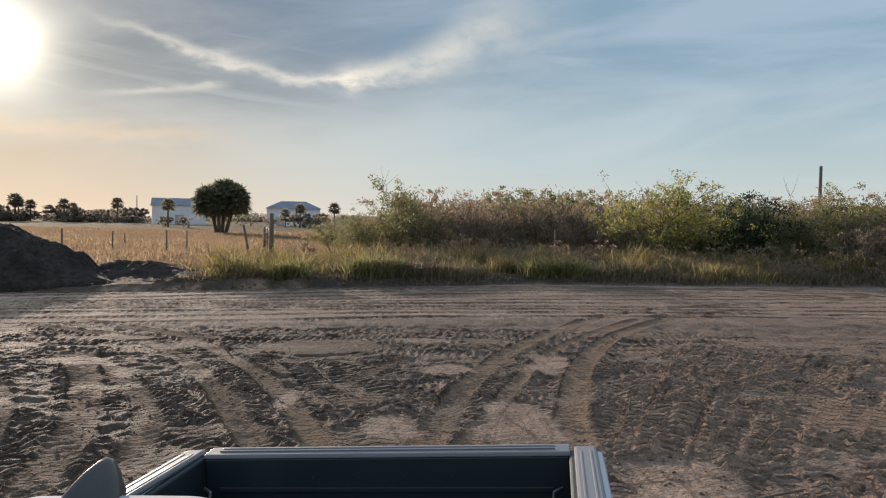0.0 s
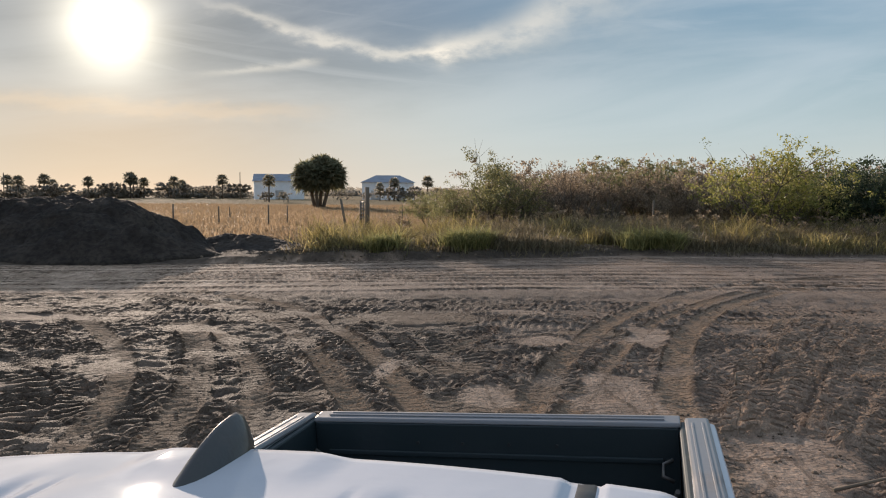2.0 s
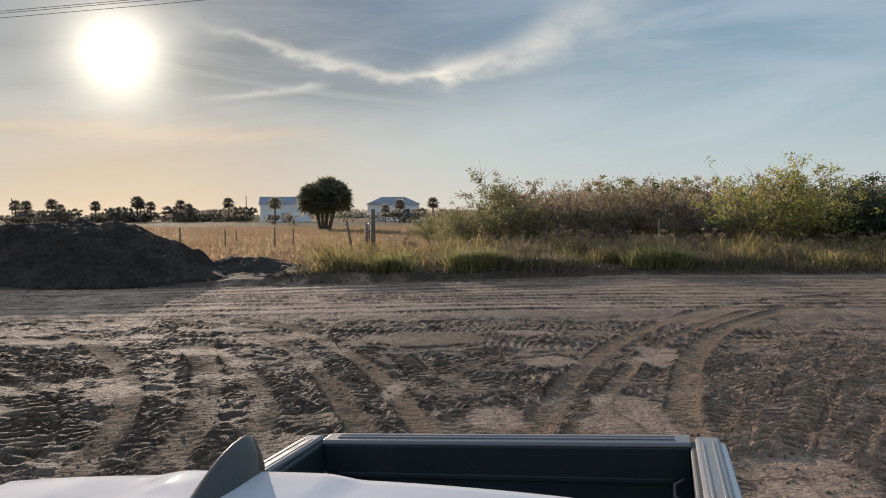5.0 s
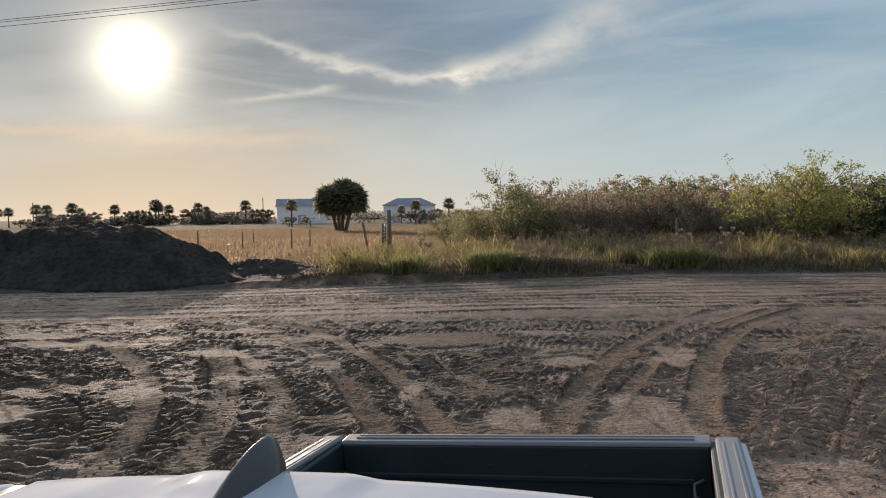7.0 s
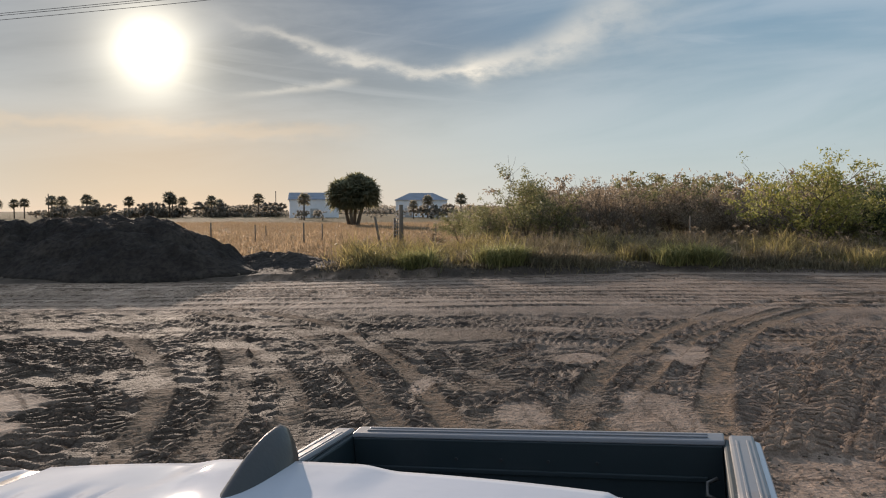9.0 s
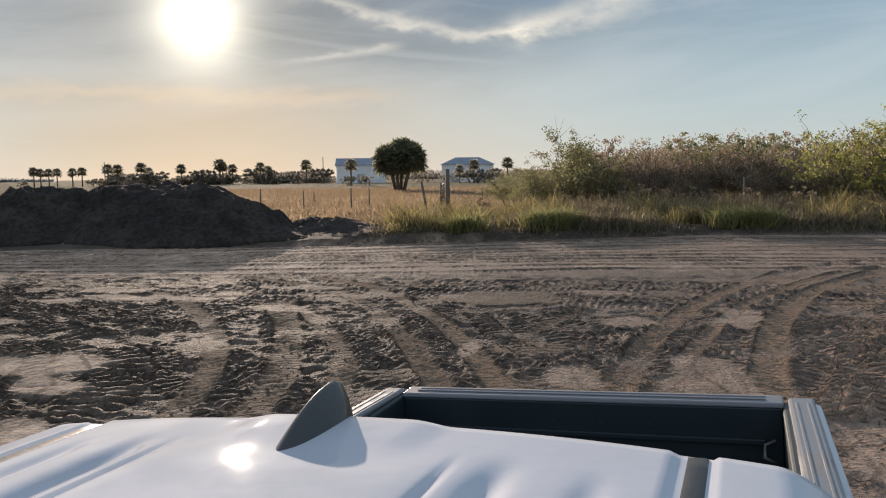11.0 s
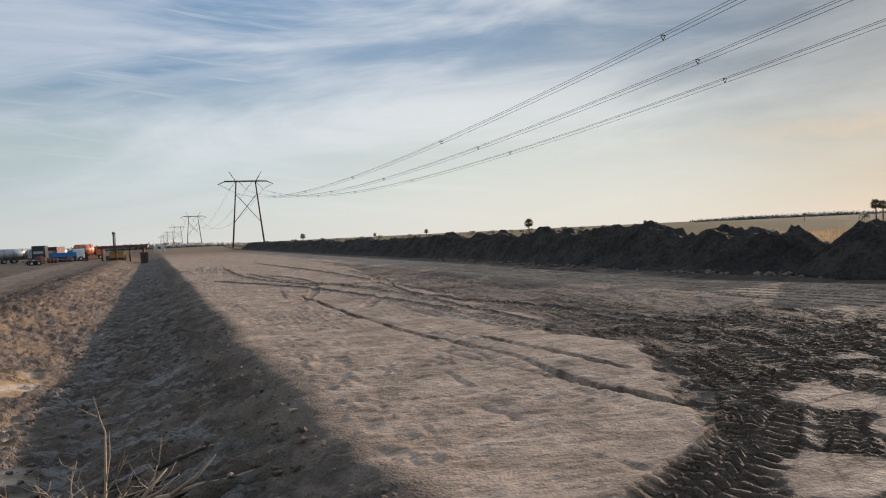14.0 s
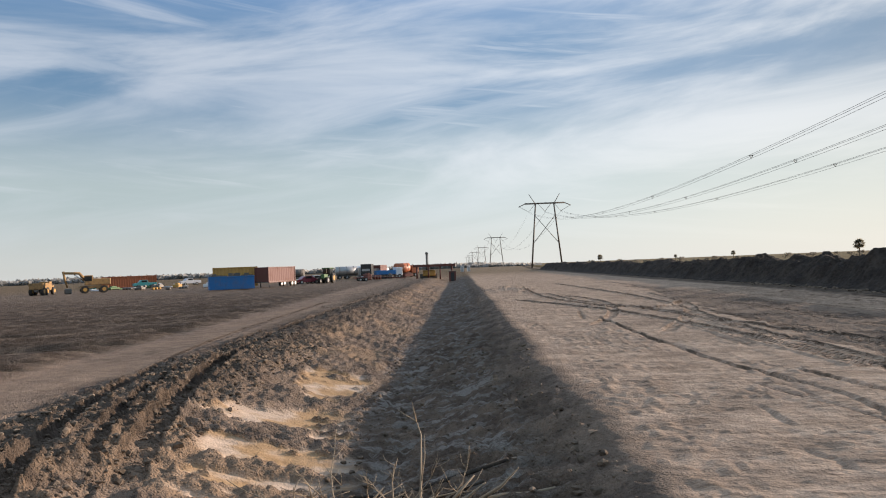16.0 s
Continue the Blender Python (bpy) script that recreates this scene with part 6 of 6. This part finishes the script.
box_truck(99.9, 136, 20, M["blue"], "blue flat truck in the yard", 1.9)
# low flat trailer with a long ramp
t = at("flat_trailer", 101.2, 118, 12, "rusty low flatbed trailer with long drawbar", "trailer")
cube("deck", (-3.5, 2.0, -1.1, 1.1, 0.7, 0.85), M["rust"], t, 0.01)
pole("drawbar", (2.0, 0, 0.75), (7.0, 0, 0.35), 0.12, M["rust"], t)
wheels(t, [(-2.4, -1.0), (-2.4, 1.0), (-1.3, -1.0), (-1.3, 1.0)], 0.38)
# open shed
t = at("open_shed", 96.3, 122, 0, "open shed with flat rusty roof on red posts", "shed")
cube("roof", (-4.3, 4.3, -2.2, 2.2, 2.42, 2.72), M["rust"], t, 0.02)
cube("fascia", (-4.35, 4.35, -2.26, -2.2, 2.36, 2.86), M["rust"], t, 0.01)
for x in (-3.6, -1.2, 1.2, 3.6):
    for y in (-2.0, 2.0):
        pole("post", (x, y, -0.2), (x, y, 2.4), 0.14, M["rust"], t)
cube("bench", (-3.0, 0.5, 0.5, 1.6, 0.0, 0.95), M["steel"], t, 0.03)
cube("tank", (-2.4, 0.2, -0.8, 0.4, 0.5, 1.7), M["ochre"], t, 0.15)
t = at("site_cabin", 94.9, 120, 0, "small red cabin at the end of the shed", "cabin")
cube("wall", (-0.7, 0.7, -0.8, 0.8, 0.0, 2.0), M["rust"], t, 0.03)
cube("roof", (-0.8, 0.8, -0.9, 0.9, 2.0, 2.12), M["steel"], t, 0.01)
cube("door", (-0.35, 0.35, -0.83, -0.79, 0.05, 1.8), M["trim"], t, 0.01)
for a in (94.1, 93.6):
    t = at("portable_toilet", a, 230, 0, "white portable toilet cabin", "portable toilet")
    cube("wall", (-0.6, 0.6, -0.6, 0.6, 0, 2.1), M["wall"], t, 0.05)
    cube("roof", (-0.65, 0.65, -0.65, 0.65, 2.1, 2.3), M["silver"], t, 0.08)
    cube("door", (-0.42, 0.42, -0.63, -0.59, 0.1, 1.95), M["silver"], t, 0.02)
# drilling mast
t = at("drill_mast", 96.85, 200, 0, "tall slim dark drilling mast", "drill rig")
pole("mast", (0, 0, 0), (0, 0, 7.4), 0.32, M["steel"], t, 0.26)
pole("pipe", (0.45, 0, 0.5), (0.45, 0, 6.8), 0.12, M["steel"], t)
cube("crown_block", (-0.4, 0.6, -0.35, 0.35, 6.6, 7.2), M["steel"], t, 0.05)
cube("carriage", (-0.5, 0.7, -0.45, 0.45, 2.2, 3.0), M["steel"], t, 0.05)
cube("base", (-1.4, 1.4, -1.0, 1.0, 0.0, 1.2), M["trim"], t, 0.05)
# pale loose heaps of scrap
r = random.Random(31)
for i in range(52):
    a, d = (r.uniform(112.8, 121.5), r.uniform(112, 150)) if i < 30 else (r.uniform(97.4, 107.2), r.uniform(122, 165))
    t = at("scrap_item", a, d, r.uniform(0, 180), "small pale piece of yard scrap" if i < 30 else "dusty crate or drum standing in the yard", "scrap", "yard scrap")
    m = M[r.choice(["wall", "silver", "steel", "steel", "ochre", "green", "teal"] if i < 30 else ["steel", "trim", "rust", "wood", "silver", "orange"])]
    w, h = r.uniform(0.3, 1.3), r.uniform(0.3, 0.8) * (1.0 if i < 30 else 1.6)
    if i % 3 == 0:
        for k in range(3):
            pole("drum", (-0.7 + 0.65 * k, 0.1 * k, 0), (-0.7 + 0.65 * k, 0.1 * k, h), 0.29, m, t, None, 12)
    elif i % 3 == 1:
        cube("body", (-w, w, -0.5, 0.5, 0.12, h), m, t, 0.08)
        cube("top", (-w * 0.6, w * 0.5, -0.3, 0.3, h, h + 0.25), m, t, 0.05)
        for k in (-0.8, 0.8):
            cube("skid", (w * k - 0.06, w * k + 0.06, -0.55, 0.55, 0, 0.12), M["wood"], t, 0.01)
    else:
        for k in range(5):
            pole("pipe", (-1.4, -0.3 + 0.15 * k, 0.08 + 0.1 * (k % 2)), (1.4, -0.3 + 0.17 * k, 0.1 + 0.12 * (k % 2)), 0.07, m, t)

# ---- near things: cut branches, sticks, clods ----
t = new("brush_heap")
tagged(t, "tangle of dry bare branches at the end of the ditch", "branches")
r = random.Random(17)


def branch(start, way, length, rad, forks, name="branch"):
    bm = bmesh.new()
    pts, d = [Vector(start)], Vector(way).normalized()
    for _ in range(7):
        d = (d + Vector((r.gauss(0, 0.17), r.gauss(0, 0.17), r.gauss(0.0, 0.13)))).normalized()
        pts.append(pts[-1] + d * length / 7)
    rad *= 1.15
    tube(bm, pts, rad, rad * 0.3, 6)
    for _ in range(forks):
        i = r.randint(2, 6)
        e = (d + Vector((r.gauss(0, 0.7), r.gauss(0, 0.7), r.gauss(0.1, 0.5)))).normalized()
        ln = length * r.uniform(0.15, 0.4)
        a = pts[i]
        m1 = a + e * ln * 0.5 + Vector((r.gauss(0, 0.04), r.gauss(0, 0.04), 0.02))
        tube(bm, [a, m1, m1 + (e + Vector((0, 0, 0.3))).normalized() * ln * 0.5], rad * 0.5, rad * 0.15, 5)
    part(name, bm, M["twig"], t)


bx, by = -9.4, -1.75
bz = float(ground_z(bx, by))
branch((bx, by + 0.25, bz - 0.05), (-0.15, 0.05, 1), 1.45, 0.017, 3)
branch((bx - 0.1, by - 0.1, bz - 0.05), (0.1, -0.35, 0.9), 0.7, 0.012, 3)
branch((bx + 0.1, by + 0.1, bz), (0, 0.9, 0.6), 1.0, 0.016, 4)
branch((bx, by - 0.9, bz + 0.05), (0.1, 1, 0.25), 1.9, 0.035, 4)
branch((bx + 0.35, by - 0.2, bz + 0.02), (0.0, 1, 0.22), 2.2, 0.05, 3)
branch((bx + 0.4, by + 0.2, bz + 0.05), (0.1, 1, 0.06), 2.0, 0.04, 3)
for k in range(70):
    branch((bx + r.uniform(-0.3, 0.6), by + r.uniform(-1.5, 1.2), bz + r.uniform(-0.05, 0.12)), (r.gauss(0, 0.6), r.gauss(0, 1), r.uniform(-0.05, 0.45)), r.uniform(0.4, 1.2), r.uniform(0.005, 0.013), 4)
for pts, rad in (([(-9.28, -2.53), (-9.79, -2.15), (-10.08, -1.59), (-10.38, -1.01), (-10.3, -0.39)], 0.055), ([(-9.57, -2.84), (-10.28, -2.56), (-10.54, -2.05)], 0.04), ([(-9.8, -2.1), (-9.5, -1.4), (-9.75, -0.7)], 0.035)):
    bm = bmesh.new()
    tube(bm, [(x, y, float(ground_z(x, y)) + 0.10 + 0.06 * math.sin(3.0 * k)) for k, (x, y) in enumerate(pts)], rad, rad * 0.45, 8)
    part("bough", bm, M["bark_dark"], t, "thick dark crooked bough")
for x, y, dx_, dy_, ln in ((-1.5, 9.55, -0.25, 0.1, 0.35), (2.36, 8.9, 0.05, 0.2, 0.4), (2.3, 5.9, 1.0, 0.2, 0.8), (-1.9, 11.6, 0.3, 0.2, 0.4), (-3.6, 12.6, -0.4, 0.3, 0.4), (3.4, 7.6, 0.6, 0.5, 0.5)):
    z = float(ground_z(x, y))
    bm = bmesh.new()
    tube(bm, [(x, y, z + 0.01), (x + dx_ * ln * 0.5, y + dy_ * ln * 0.5, z + 0.09), (x + dx_ * ln, y + dy_ * ln, z + 0.14)], 0.016, 0.006, 6)
    tagged(part("stick", bm, M["bark"]), "short dark stick lying in the mud", "stick", "sticks in the mud")


def clods(name, x, y, size, label, seed):
    """Loose crumbs of soil: squashed, dented lumps."""
    gg = np.random.default_rng(seed)
    bm = bmesh.new()
    bmesh.ops.create_icosphere(bm, subdivisions=1, radius=1.0)
    bv = np.array([v.co[:] for v in bm.verts])
    bf = np.array([[v.index for v in f.verts] for f in bm.faces])
    bm.free()
    n, k = len(x), len(bv)
    V = bv[None] * gg.uniform(0.65, 1.25, (n, k, 1)) * size[:, None, None] * gg.uniform((0.8, 0.8, 0.5), (1.3, 1.3, 0.9), (n, 3))[:, None]
    V[:, :, 0] += x[:, None]
    V[:, :, 1] += y[:, None]
    V[:, :, 2] += (ground_z(x, y) + size * 0.25)[:, None]
    F = (bf[None] + (np.arange(n) * k)[:, None, None]).reshape(-1, 3)
    return tagged(fast(name, V.reshape(-1, 3), F, M["clod"], False), label, "soil clods", kind="stuff")


q = np.random.default_rng(44)
x, y = q.uniform(-26, -6.2, 24000), q.uniform(-10.5, 2.2, 24000)
sd = lip(x) - y
keep = ((sd > 0.1) & (sd < 4.2) & (q.random(24000) < 0.2)) | ((sd > 6.4) & (sd < 9.5) & (q.random(24000) < 0.9))
clods("loose_clods", x[keep], y[keep], 0.013 + 0.06 * q.random(keep.sum()) ** 3.5, "loose crumbly soil clods on the ditch banks", 45)
x, y = q.uniform(-8, 9, 3000), q.uniform(4.5, 11, 3000)
keep = (fbm(x, y, 1.8, 3, 201) > 0.5) & (x > np.interp(y, [4.5, 8, 12], [-4.5, -6, -9]))
clods("mud_clods", x[keep], y[keep], q.uniform(0.008, 0.026, keep.sum()), "loose mud clods thrown up by tyres", 46)
x, y = q.uniform(2.6, 13, 700), q.uniform(4.5, 15.5, 700)
clods("rough_clods", x, y, q.uniform(0.01, 0.03, 700), "crumbly lumps on the rough ground beside the tracks", 47)
x, y = q.uniform(-60, -8, 3000), q.uniform(16, 32, 3000)
keep = np.abs(y - road_far(x) - 2.2) < 1.5
clods("ridge_clods", x[keep], y[keep], q.uniform(0.04, 0.16, keep.sum()), "soil lumps rolled from the dirt ridge", 48)
x = q.uniform(-9, 30, 700)
y = road_far(x) + q.uniform(0.0, 1.8, 700)
clods("bank_clods", x, y, q.uniform(0.02, 0.06, 700), "soil lumps along the bank of the road", 49)
